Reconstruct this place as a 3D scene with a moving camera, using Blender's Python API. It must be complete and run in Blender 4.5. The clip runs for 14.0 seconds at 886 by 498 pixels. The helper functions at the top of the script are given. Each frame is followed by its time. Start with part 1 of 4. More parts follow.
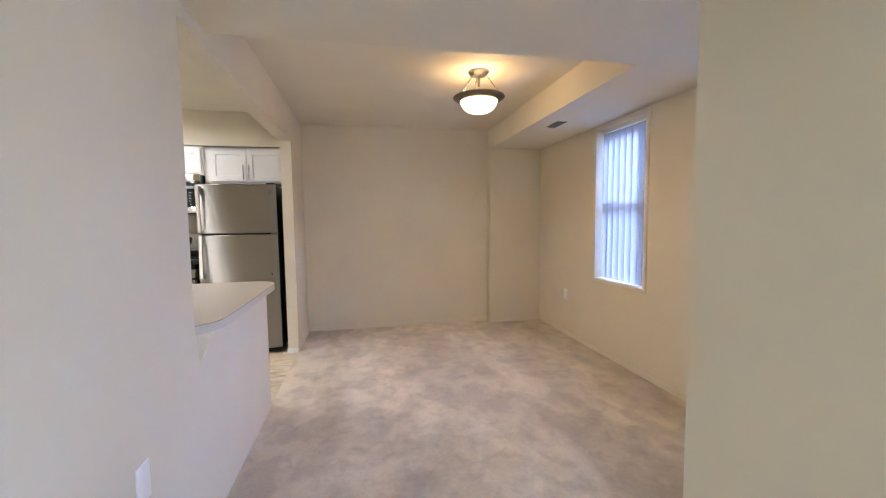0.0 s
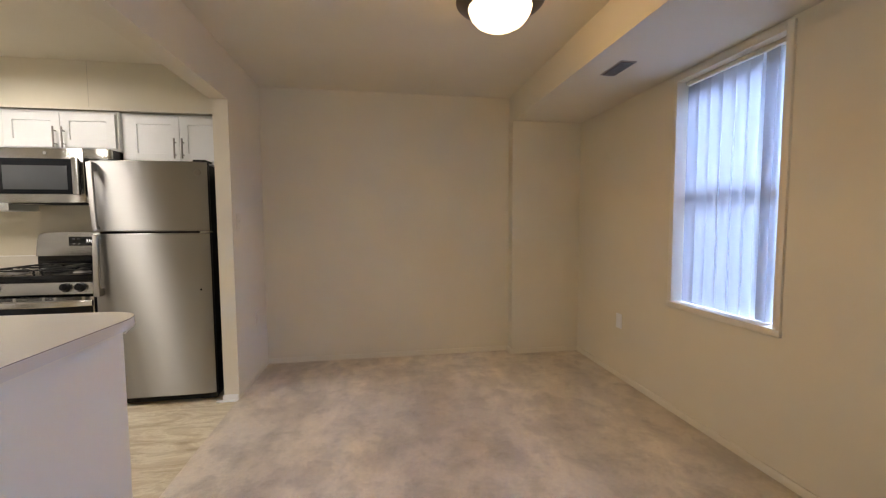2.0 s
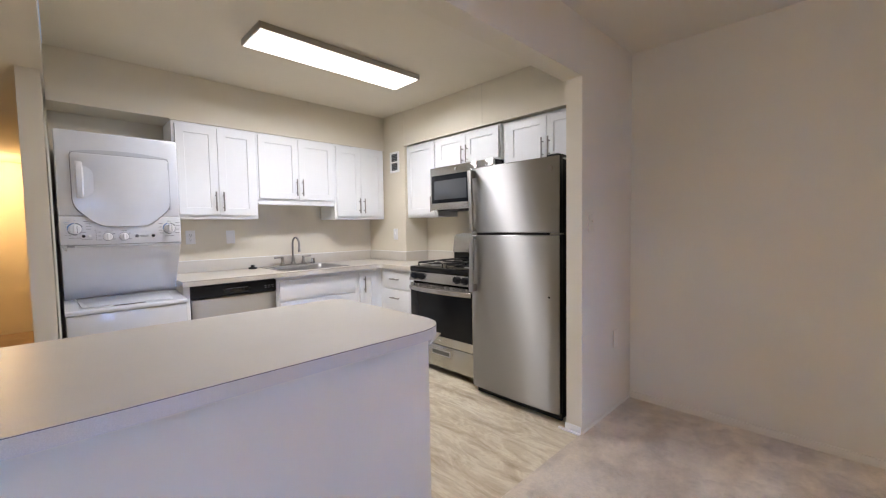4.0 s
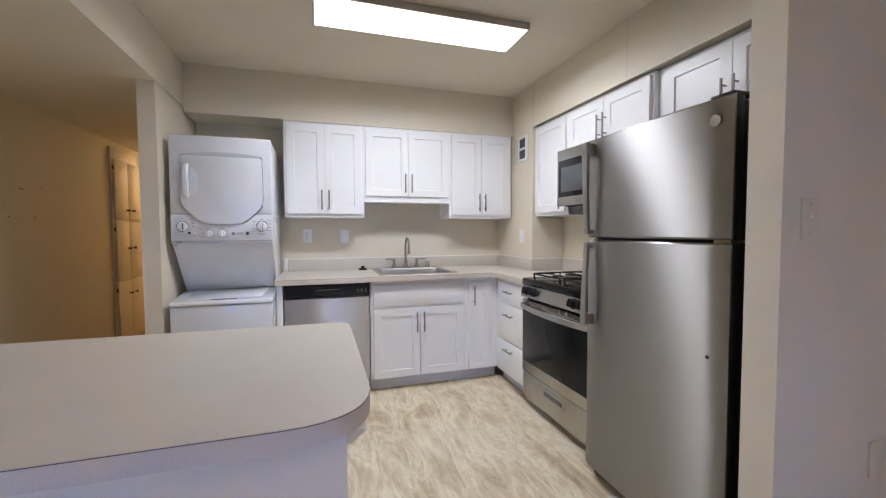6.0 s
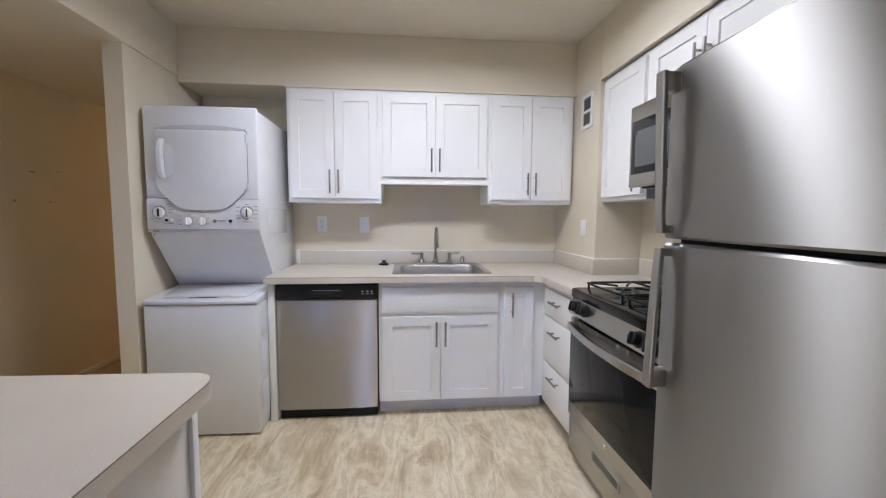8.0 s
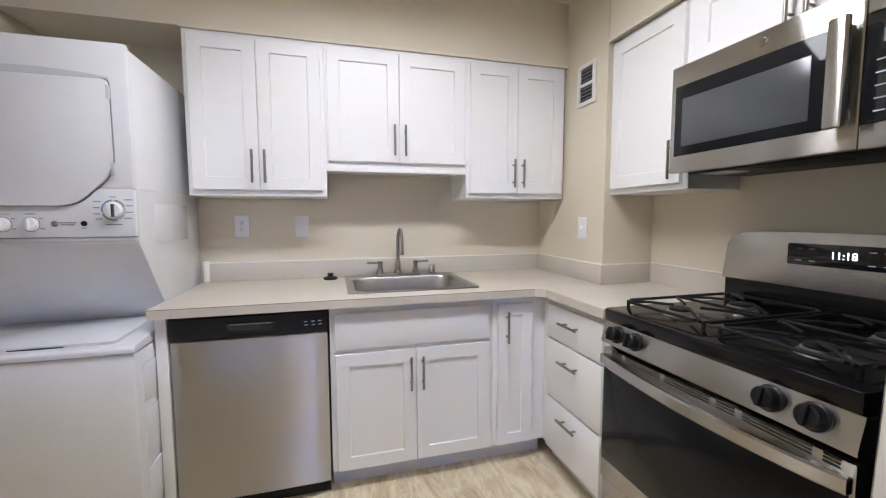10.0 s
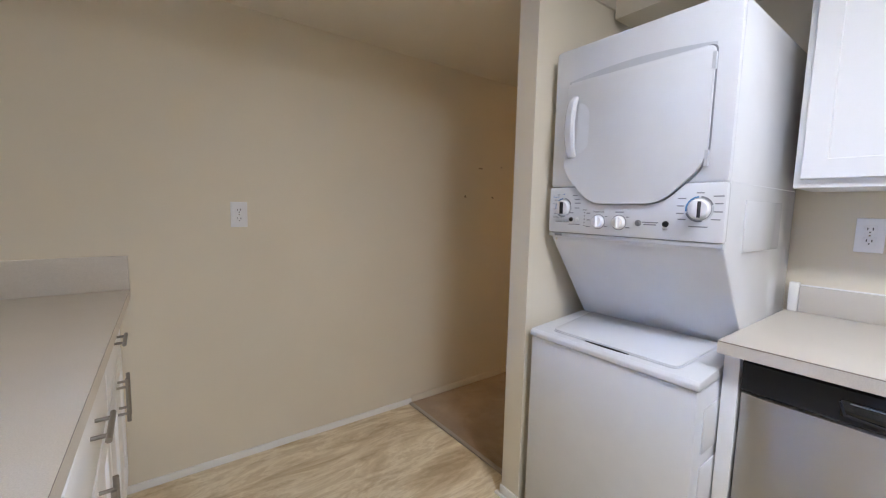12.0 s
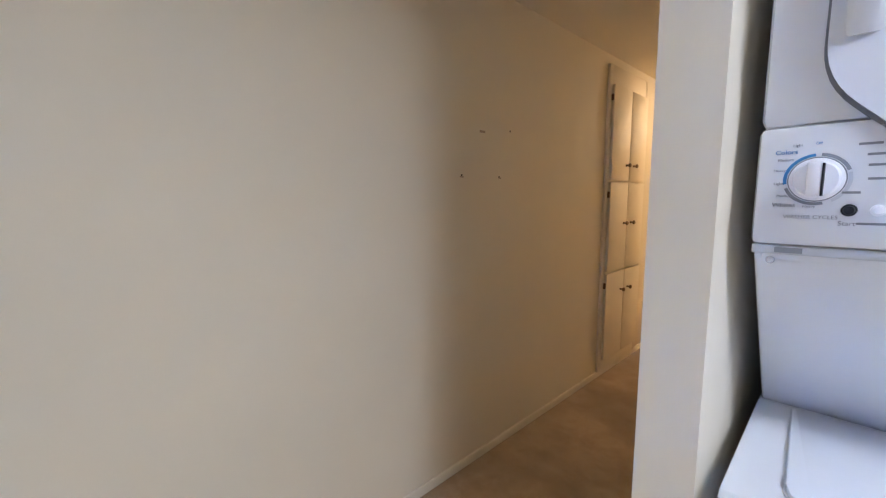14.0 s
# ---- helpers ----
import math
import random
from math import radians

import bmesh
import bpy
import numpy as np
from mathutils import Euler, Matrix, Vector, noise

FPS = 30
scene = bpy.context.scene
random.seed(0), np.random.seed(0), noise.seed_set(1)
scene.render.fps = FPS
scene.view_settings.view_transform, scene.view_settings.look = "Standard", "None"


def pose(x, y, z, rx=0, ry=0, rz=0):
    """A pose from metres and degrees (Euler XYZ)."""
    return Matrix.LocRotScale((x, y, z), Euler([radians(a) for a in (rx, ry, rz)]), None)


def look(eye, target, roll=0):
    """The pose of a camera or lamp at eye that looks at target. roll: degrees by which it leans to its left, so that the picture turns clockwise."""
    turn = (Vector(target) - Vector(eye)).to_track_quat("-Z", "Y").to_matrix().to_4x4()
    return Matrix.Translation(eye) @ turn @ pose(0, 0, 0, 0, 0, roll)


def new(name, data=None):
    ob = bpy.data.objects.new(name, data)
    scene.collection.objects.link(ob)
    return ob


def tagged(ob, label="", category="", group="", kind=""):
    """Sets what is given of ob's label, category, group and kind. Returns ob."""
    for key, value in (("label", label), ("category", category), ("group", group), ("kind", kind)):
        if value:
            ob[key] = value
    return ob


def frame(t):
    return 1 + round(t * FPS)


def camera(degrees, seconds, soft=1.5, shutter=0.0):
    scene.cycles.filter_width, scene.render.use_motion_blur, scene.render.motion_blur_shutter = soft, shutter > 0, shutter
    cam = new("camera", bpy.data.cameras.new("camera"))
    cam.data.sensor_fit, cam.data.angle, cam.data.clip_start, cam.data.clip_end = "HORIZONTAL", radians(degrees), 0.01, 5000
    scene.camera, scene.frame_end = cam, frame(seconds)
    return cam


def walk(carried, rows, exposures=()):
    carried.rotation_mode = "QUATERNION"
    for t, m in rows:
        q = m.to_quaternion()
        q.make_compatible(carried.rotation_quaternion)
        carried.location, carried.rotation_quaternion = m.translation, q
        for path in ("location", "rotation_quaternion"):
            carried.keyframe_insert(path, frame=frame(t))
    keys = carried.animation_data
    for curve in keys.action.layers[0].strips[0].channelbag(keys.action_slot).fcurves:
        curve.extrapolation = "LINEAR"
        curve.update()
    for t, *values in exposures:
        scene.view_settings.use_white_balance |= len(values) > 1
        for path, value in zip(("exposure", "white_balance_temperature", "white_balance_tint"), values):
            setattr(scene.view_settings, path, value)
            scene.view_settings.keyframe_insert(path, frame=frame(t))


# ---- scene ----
cam = camera(96.6, 14.0, soft=1.2)
PATH = [
    (0, (0.896, 0.629, 1.306), (1.286, 2.585, 1.157), -0.7),
    (0.5, (0.963, 0.942, 1.276), (1.36, 2.898, 1.152), -0.9),
    (1, (1.075, 1.245, 1.261), (1.501, 3.194, 1.123), -0.7),
    (1.5, (1.166, 1.521, 1.261), (1.588, 3.47, 1.11), -0.4),
    (2, (1.234, 1.801, 1.243), (1.541, 3.773, 1.111), -0.3),
    (2.5, (1.318, 2.004, 1.234), (1.132, 3.992, 1.111), -0.4),
    (3, (1.386, 2.129, 1.247), (0.666, 3.99, 1.112), -0.4),
    (3.5, (1.358, 2.293, 1.245), (0.234, 3.942, 1.112), -0.6),
    (4, (1.293, 2.546, 1.239), (-0.139, 3.939, 1.132), -1.0),
    (4.2, (1.261, 2.622, 1.224), (-0.253, 3.926, 1.136), -1.1),
    (6.3, (0.967, 3.606, 1.230), (-0.966, 4.099, 1.122), 0.0),
    (6.5, (0.940, 3.698, 1.246), (-1.009, 4.129, 1.124), 0.2),
    (7, (0.839, 3.831, 1.242), (-1.131, 4.144, 1.095), 0.6),
    (7.5, (0.638, 3.931, 1.251), (-1.343, 4.157, 1.096), 0.5),
    (8, (0.432, 3.981, 1.252), (-1.554, 4.167, 1.091), 0.35),
    (10.3, (-0.303, 3.838, 1.234), (-2.221, 4.381, 1.074), -0.2),
    (10.5, (-0.351, 3.848, 1.222), (-2.333, 4.076, 1.081), 0.1),
    (11, (-0.437, 3.801, 1.262), (-2.347, 3.241, 1.069), 1.3),
    (11.5, (-0.515, 3.726, 1.255), (-2.072, 2.486, 1.06), 1.1),
    (12, (-0.624, 3.562, 1.252), (-1.816, 1.968, 1.052), 1.3),
    (12.5, (-0.704, 3.395, 1.227), (-1.635, 1.638, 1.017), 1.2),
    (13, (-0.851, 3.186, 1.225), (-1.72, 1.398, 1.01), 0.7),
    (13.5, (-1.004, 2.94, 1.228), (-2.054, 1.254, 1.0), -0.1),
    (14, (-1.127, 2.667, 1.245), (-2.49, 1.225, 0.994), -0.4),
]
EXPOSURES = [(0, 0.56, 7050, 11), (0.5, 0.42, 7050, 11), (1, 0.24, 7300, 11), (1.5, 0.09, 8300, 12), (2, 0.14, 7700, 10), (2.5, 0.17, 7500, 11), (3, 0.27, 6700, 11), (4, 0.29, 6500, 12), (6.5, -0.01, 6250, 12), (7.0, -0.06, 6300, 12), (8.0, 0.02, 6250, 12), (10.5, 0.10, 6550, 12), (11.5, 0.21, 6300, 12), (12.5, 0.5, 5900, 11), (14, 0.76, 5500, 12)]
walk(cam, [(t, look(eye, target, roll)) for t, eye, target, roll in PATH], EXPOSURES)
SKY, DAY, PANEL, BOWL, HALL, REAR = 0.10, 1550.0, 27.0, 6.0, 27.0, 19.0

# ---- light ----
world = bpy.data.worlds.new("sky")
scene.world = world
world.use_nodes = True
wn = world.node_tree
sky = wn.nodes.new("ShaderNodeTexSky")
sky.sky_type, sky.sun_disc = "NISHITA", False
sky.sun_elevation, sky.sun_rotation = radians(48), radians(230)
wn.links.new(sky.outputs["Color"], wn.nodes["Background"].inputs["Color"])
wn.nodes["Background"].inputs["Strength"].default_value = SKY

sun = new("sun", bpy.data.lights.new("sun", "SUN"))
sun.data.energy, sun.data.angle, sun.data.color = 2.0, radians(0.5), (1.0, 0.96, 0.9)
sun.matrix_world = look((-20, 18, 30), (0, 0, 0))


def area_lamp(name, m, sx, sy, watts, colour, spread=180):
    lamp = new(name, bpy.data.lights.new(name, "AREA"))
    lamp.data.shape, lamp.data.size, lamp.data.size_y = "RECTANGLE", sx, sy
    lamp.data.energy, lamp.data.color, lamp.data.spread = watts, colour, radians(spread)
    lamp.matrix_world = m
    return lamp


def bulb(name, p, watts, colour, radius):
    lamp = new(name, bpy.data.lights.new(name, "POINT"))
    lamp.data.energy, lamp.data.color, lamp.data.shadow_soft_size = watts, colour, radius
    lamp.location = p
    return lamp


# daylight in the two window openings, the tube panel, the bowl lamp, the hall lamp
area_lamp("window_daylight", look((6.1, 2.95, 3.3), (2.6, 2.95, 1.0)), 3.8, 2.0, DAY, (0.31, 0.49, 1.0))
# the rear lamp is added: assumed, unseen daylight that brightens the entry
area_lamp("rear_daylight", look((1.975, -0.4, 1.2), (0.2, 0.3, 1.0)), 1.5, 1.6, REAR, (0.66, 0.79, 1.0))
area_lamp("panel_light", pose(-1.272, 4.05, 2.402, 0, 0, 0), 0.25, 1.14, PANEL, (0.90, 0.92, 1.0), 170)
bulb("bowl_bulb", (1.765, 3.545, 2.25), BOWL * 0.7, (1.0, 0.66, 0.33), 0.03)
area_lamp("bowl_downlight", pose(1.765, 3.545, 2.09, 0, 0, 0), 0.22, 0.22, BOWL * 0.95, (1.0, 0.66, 0.33), 180)
bulb("hall_bulb", (-5.5, 1.94, 2.02), HALL, (1.0, 0.66, 0.34), 0.06)


# ---- materials ----
class Nodes:
    """A small builder round one material's node tree."""

    def __init__(self, name):
        self.m = bpy.data.materials.new(name)
        self.m.use_nodes = True
        self.t = self.m.node_tree
        self.b = self.t.nodes["Principled BSDF"]

    def add(self, kind, **inputs):
        n = self.t.nodes.new("ShaderNode" + kind)
        for k, v in inputs.items():
            n.inputs[k.replace("_", " ")].default_value = v
        return n

    def link(self, a, b):
        self.t.links.new(a, b)

    def coords(self, scale=(1, 1, 1), rot=(0, 0, 0)):
        # world-size coordinates
        g = self.t.nodes.new("ShaderNodeNewGeometry")
        mp = self.t.nodes.new("ShaderNodeMapping")
        mp.inputs["Scale"].default_value = scale
        mp.inputs["Rotation"].default_value = [radians(a) for a in rot]
        self.link(g.outputs["Position"], mp.inputs["Vector"])
        return mp.outputs["Vector"]

    def noise(self, scale, detail=4, rough=0.55, vec=None, distort=0.0):
        n = self.add("TexNoise", Scale=scale, Detail=detail, Roughness=rough, Distortion=distort)
        self.link(vec if vec is not None else self.coords(), n.inputs["Vector"])
        return n.outputs["Fac"]

    def ramp(self, fac, stops):
        r = self.t.nodes.new("ShaderNodeValToRGB")
        els = r.color_ramp.elements
        while len(els) < len(stops):
            els.new(0.5)
        for e, (p, c) in zip(els, stops):
            e.position, e.color = p, (*c, 1)
        self.link(fac, r.inputs["Fac"])
        return r.outputs["Color"]

    def mix(self, fac, a, b, mode="MIX"):
        n = self.t.nodes.new("ShaderNodeMix")
        n.data_type, n.blend_type = "RGBA", mode
        for i, v in ((0, fac), (6, a), (7, b)):
            if isinstance(v, (int, float)):
                n.inputs[i].default_value = v
            elif isinstance(v, tuple):
                n.inputs[i].default_value = (*v, 1)
            else:
                self.link(v, n.inputs[i])
        return n.outputs[2]

    def bump(self, height, strength, distance=0.01):
        n = self.add("Bump", Strength=strength, Distance=distance)
        self.link(height, n.inputs["Height"])
        self.link(n.outputs["Normal"], self.b.inputs["Normal"])

    def base(self, c):
        if isinstance(c, tuple):
            self.b.inputs["Base Color"].default_value = (*c, 1)
        else:
            self.link(c, self.b.inputs["Base Color"])

    def set(self, **kw):
        for k, v in kw.items():
            self.b.inputs[k.replace("_", " ")].default_value = v
        return self


def scaled(c, k):
    return tuple(min(1.0, v * k) for v in c)


def paint(name, c, rough=0.75, grain=260, relief=0.12, stain=0.035):
    n = Nodes(name)
    big = n.noise(1.3, 3)
    n.base(n.ramp(big, [(0.3, scaled(c, 1 - stain)), (0.7, scaled(c, 1 + stain))]))
    n.set(Roughness=rough)
    n.bump(n.noise(grain, 3), relief, 0.002)
    return n.m


def plain(name, c, rough=0.4, metal=0.0, grain=0.0, coat=0.0, gloss=0.5):
    n = Nodes(name)
    f = n.noise(9, 3)
    n.base(n.ramp(f, [(0.3, scaled(c, 0.98)), (0.7, scaled(c, 1.02))]))
    n.set(Roughness=rough, Metallic=metal)
    n.b.inputs["Coat Weight"].default_value = coat
    n.b.inputs["Specular IOR Level"].default_value = gloss
    if grain:
        n.bump(n.noise(grain, 2), 0.08, 0.002)
    return n.m


def brushed(name, c, rough, aniso=0.5):
    # satin sheet metal: an even directional sheen, faintly clouded
    n = Nodes(name)
    n.base(n.ramp(n.noise(1.4, 2), [(0.3, scaled(c, 0.985)), (0.7, scaled(c, 1.01))]))
    n.set(Metallic=1.0, Roughness=rough)
    n.b.inputs["Anisotropic"].default_value = aniso
    n.b.inputs["Anisotropic Rotation"].default_value = 0.25
    tan = n.t.nodes.new("ShaderNodeTangent")
    tan.direction_type, tan.axis = "RADIAL", "Z"
    n.link(tan.outputs["Tangent"], n.b.inputs["Tangent"])
    return n.m


WALL = paint("wall_paint", (0.742, 0.676, 0.54), 0.7)
CEIL = paint("ceiling_paint", (0.76, 0.70, 0.575), 0.85, 180, 0.2)
TRIM = paint("trim_paint", (0.76, 0.695, 0.57), 0.58, 60, 0.05)
WHITE_TRIM = paint("white_trim_paint", (0.86, 0.85, 0.82), 0.4, 60, 0.05)
CAB = paint("white_cabinet_lacquer", (0.84, 0.84, 0.83), 0.33, 120, 0.03, 0.012)
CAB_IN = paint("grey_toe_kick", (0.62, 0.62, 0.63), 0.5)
ENAMEL = plain("white_appliance_enamel", (0.75, 0.765, 0.79), 0.13, 0, 0, 0.3)
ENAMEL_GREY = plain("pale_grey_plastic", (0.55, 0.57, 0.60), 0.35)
# the dryer's enamel toned down for shade behind its handle
HOLLOW_SHADE = plain("shaded_enamel", (0.72, 0.74, 0.77), 0.3)
PLASTIC = plain("white_plastic", (0.87, 0.87, 0.88), 0.3)
BLACK = plain("black_plastic", (0.010, 0.010, 0.011), 0.38, 0, 300, 0, 0.28)
GLOSS_BLACK = plain("black_glass", (0.012, 0.013, 0.015), 0.06)
BLACK_ENAMEL = plain("black_enamel", (0.007, 0.007, 0.008), 0.18, 0, 0, 0, 0.3)
IRON = plain("cast_iron", (0.010, 0.010, 0.010), 0.5, 0, 400, 0, 0.25)
DARK = plain("dark_gap", (0.03, 0.028, 0.026), 0.8)
STEEL_V = brushed("stainless_steel", (0.48, 0.465, 0.44), 0.33, 1.0)
STEEL_X = brushed("stainless_steel_front", (0.49, 0.478, 0.452), 0.27, 1.0)
STEEL_D = brushed("stainless_steel_doors", (0.385, 0.375, 0.355), 0.42, 1.0)
SINK = brushed("sink_steel", (0.42, 0.41, 0.395), 0.34, 0.0)
NICKEL = plain("brushed_nickel", (0.34, 0.32, 0.295), 0.3, 1.0, 200)
CHROME = plain("chrome", (0.7, 0.7, 0.7), 0.1, 1.0)
BRONZE = plain("bronze_knob", (0.16, 0.11, 0.07), 0.3, 0.9)
LAMP_RIM = plain("aged_nickel", (0.20, 0.17, 0.14), 0.32, 1.0)
GREY_INK = plain("grey_print", (0.22, 0.23, 0.25), 0.6)
BLUE_INK = plain("blue_print", (0.05, 0.22, 0.50), 0.6)


def laminate():
    n = Nodes("beige_laminate")
    fine = n.noise(420, 3)
    big = n.noise(5, 4)
    a = n.ramp(fine, [(0.35, (0.57, 0.52, 0.445)), (0.65, (0.67, 0.62, 0.54))])
    n.base(n.mix(0.25, a, n.ramp(big, [(0.35, (0.57, 0.525, 0.45)), (0.65, (0.68, 0.63, 0.55))])))
    n.set(Roughness=0.36)
    n.bump(fine, 0.04, 0.001)
    return n.m


def carpet(name, shade=1.0):
    n = Nodes(name)
    fine = n.noise(330, 4, 0.7)
    tuft = n.noise(55, 4, 0.65)
    nap = n.noise(4.2, 4, 0.6, vec=n.coords((1.0, 0.75, 1), (0, 0, 12)), distort=0.15)
    patch = n.noise(1.3, 3, 0.5, vec=n.coords((1.5, 0.6, 1), (0, 0, 8)), distort=0.3)
    steps = n.noise(9, 3, 0.5, distort=0.4)
    c0 = n.ramp(fine, [(0.25, (0.45, 0.375, 0.285)), (0.75, (0.84, 0.735, 0.58))])
    c1 = n.ramp(tuft, [(0.3, (0.56, 0.47, 0.36)), (0.7, (0.78, 0.68, 0.53))])
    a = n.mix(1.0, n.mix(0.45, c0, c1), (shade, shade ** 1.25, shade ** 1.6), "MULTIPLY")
    for f, lo, hi, d, u in ((nap, 0.42, 0.58, 0.87, 1.09), (patch, 0.41, 0.59, 0.88, 1.13), (steps, 0.34, 0.47, 0.90, 1.02)):
        a = n.mix(1.0, a, n.ramp(f, [(lo, (d, d * 0.985, d * 0.97)), (hi, (u, u, u))]), "MULTIPLY")
    n.base(a)
    n.set(Roughness=0.95)
    n.b.inputs["Sheen Weight"].default_value = 0.3
    n.b.inputs["Sheen Roughness"].default_value = 0.5
    n.bump(n.mix(0.5, fine, tuft), 0.7, 0.012)
    return n.m


def vinyl():
    # cream base with tan marbled drifts and thin darker veins, all drawn out one way
    n = Nodes("marbled_vinyl")
    flow = n.noise(2.8, 9, 0.66, vec=n.coords((0.75, 2.4, 1.0), (0, 0, 20)), distort=0.75)
    cloud = n.noise(1.6, 4, 0.55, vec=n.coords((0.8, 1.6, 1.0), (0, 0, 24)), distort=1.0)
    streak = n.noise(5.0, 5, 0.62, vec=n.coords((0.7, 6.0, 1.0), (0, 0, 18)), distort=0.8)
    speck = n.noise(45, 3, 0.6)
    a = n.ramp(flow, [(0.34, (0.47, 0.37, 0.235)), (0.42, (0.60, 0.50, 0.345)), (0.48, (0.69, 0.60, 0.44)), (0.53, (0.80, 0.73, 0.58)), (0.58, (0.65, 0.555, 0.395)), (0.68, (0.77, 0.695, 0.54))])
    a = n.mix(1.0, a, n.ramp(cloud, [(0.36, (0.90, 0.87, 0.82)), (0.60, (1.03, 1.03, 1.01))]), "MULTIPLY")
    a = n.mix(1.0, a, n.ramp(streak, [(0.36, (0.88, 0.85, 0.79)), (0.44, (0.98, 0.97, 0.95)), (0.56, (1.03, 1.03, 1.02))]), "MULTIPLY")
    n.base(n.mix(1.0, a, n.ramp(speck, [(0.3, (0.97, 0.96, 0.95)), (0.7, (1.02, 1.02, 1.02))]), "MULTIPLY"))
    n.set(Roughness=0.36)
    n.bump(n.noise(70, 3), 0.05, 0.003)
    return n.m


def blind_fabric():
    n = Nodes("vertical_blind_vinyl")
    out = n.t.nodes["Material Output"]
    tr = n.add("BsdfTranslucent", Color=(0.78, 0.80, 0.84, 1))
    mx = n.add("MixShader", Fac=0.23)
    n.base((0.80, 0.79, 0.77))
    n.set(Roughness=0.55)
    n.bump(n.noise(1.0, 2, vec=n.coords((400, 400, 4))), 0.05, 0.001)
    n.link(n.b.outputs[0], mx.inputs[1])
    n.link(tr.outputs[0], mx.inputs[2])
    # part of the daylight goes on through the thin vinyl, softly scattered forwards
    ahead = n.add("BsdfRefraction", Color=(0.78, 0.84, 0.93, 1), Roughness=0.42, IOR=1.45)
    both = n.add("MixShader", Fac=0.57)
    n.link(mx.outputs[0], both.inputs[1])
    n.link(ahead.outputs[0], both.inputs[2])
    n.link(both.outputs[0], out.inputs["Surface"])
    return n.m


def glow(name, c, k):
    n = Nodes(name)
    n.base(c)
    n.b.inputs["Emission Color"].default_value = (*c, 1)
    n.b.inputs["Emission Strength"].default_value = k
    n.set(Roughness=0.4)
    return n.m


def clear_glass():
    n = Nodes("window_glass")
    n.base((0.95, 0.98, 1.0))
    n.set(Roughness=0.02, IOR=1.45)
    n.b.inputs["Transmission Weight"].default_value = 1.0
    return n.m


def smoked():
    n = Nodes("oven_glass")
    n.base(n.ramp(n.noise(3, 2), [(0.3, (0.010, 0.011, 0.013)), (0.7, (0.016, 0.017, 0.019))]))
    n.set(Roughness=0.06, IOR=1.26)
    return n.m


LAMINATE, CARPET, VINYL, BLIND = laminate(), carpet("beige_carpet"), vinyl(), blind_fabric()
BOWL_GLASS = glow("frosted_bowl_glass", (1.0, 0.83, 0.58), 2.2)
DIFFUSER = glow("lit_diffuser", (1.0, 0.95, 0.88), 2.6)
DIGITS = glow("white_clock_digits", (0.9, 0.95, 1.0), 3.0)
# the beige carpet's colours, halved and browned for the hallway
HALL_CARPET = carpet("darker_hall_carpet", 0.5)
GLASS, OVEN_GLASS = clear_glass(), smoked()


# ---- mesh helpers ----
def box(bm, x0, x1, y0, y1, z0, z1, bevel=0.0, segs=2):
    vs = [bm.verts.new((x, y, z)) for z in (z0, z1) for y in (y0, y1) for x in (x0, x1)]
    fs = [bm.faces.new([vs[i] for i in f]) for f in ((0, 2, 3, 1), (4, 5, 7, 6), (0, 1, 5, 4), (2, 6, 7, 3), (0, 4, 6, 2), (1, 3, 7, 5))]
    if bevel:
        es = list({e for f in fs for e in f.edges})
        bmesh.ops.bevel(bm, geom=es, offset=bevel, segments=segs, profile=0.5, affect="EDGES")
    return bm


def boxed(*a, **k):
    return box(bmesh.new(), *a, **k)


def tube(bm, a, b, r, n=12, r2=None):
    a, b = Vector(a), Vector(b)
    m = Matrix.Translation((a + b) / 2) @ (b - a).to_track_quat("Z", "Y").to_matrix().to_4x4()
    bmesh.ops.create_cone(bm, cap_ends=True, segments=n, radius1=r, radius2=r if r2 is None else r2, depth=(b - a).length, matrix=m)
    return bm


def lathe(bm, profile, at=(0, 0, 0), axis="Z", n=28):
    # turn (radius, height) pairs round an axis
    rings = []
    for r, h in profile:
        ring = []
        for i in range(n):
            a = 2 * math.pi * i / n
            p = (r * math.cos(a), r * math.sin(a), h)
            if axis == "Y":
                p = (p[0], -p[2], p[1])
            ring.append(bm.verts.new((p[0] + at[0], p[1] + at[1], p[2] + at[2])))
        rings.append(ring)
    for u, v in zip(rings, rings[1:]):
        for i in range(n):
            bm.faces.new((u[i], u[(i + 1) % n], v[(i + 1) % n], v[i]))
    bm.faces.new(rings[0][::-1])
    bm.faces.new(rings[-1])
    return bm


def bent_tube(bm, pts, r, n=10):
    # a round tube through the given points
    pts = [Vector(p) for p in pts]
    rings = []
    for i, p in enumerate(pts):
        d = (pts[min(i + 1, len(pts) - 1)] - pts[max(i - 1, 0)]).normalized()
        side = d.cross(Vector((0.31, 0.95, 0.05))).normalized()
        up = side.cross(d)
        rings.append([bm.verts.new(p + r * (math.cos(2 * math.pi * k / n) * side + math.sin(2 * math.pi * k / n) * up)) for k in range(n)])
    for u, v in zip(rings, rings[1:]):
        for k in range(n):
            bm.faces.new((u[k], u[(k + 1) % n], v[(k + 1) % n], v[k]))
    bm.faces.new(rings[0][::-1])
    bm.faces.new(rings[-1])
    return bm


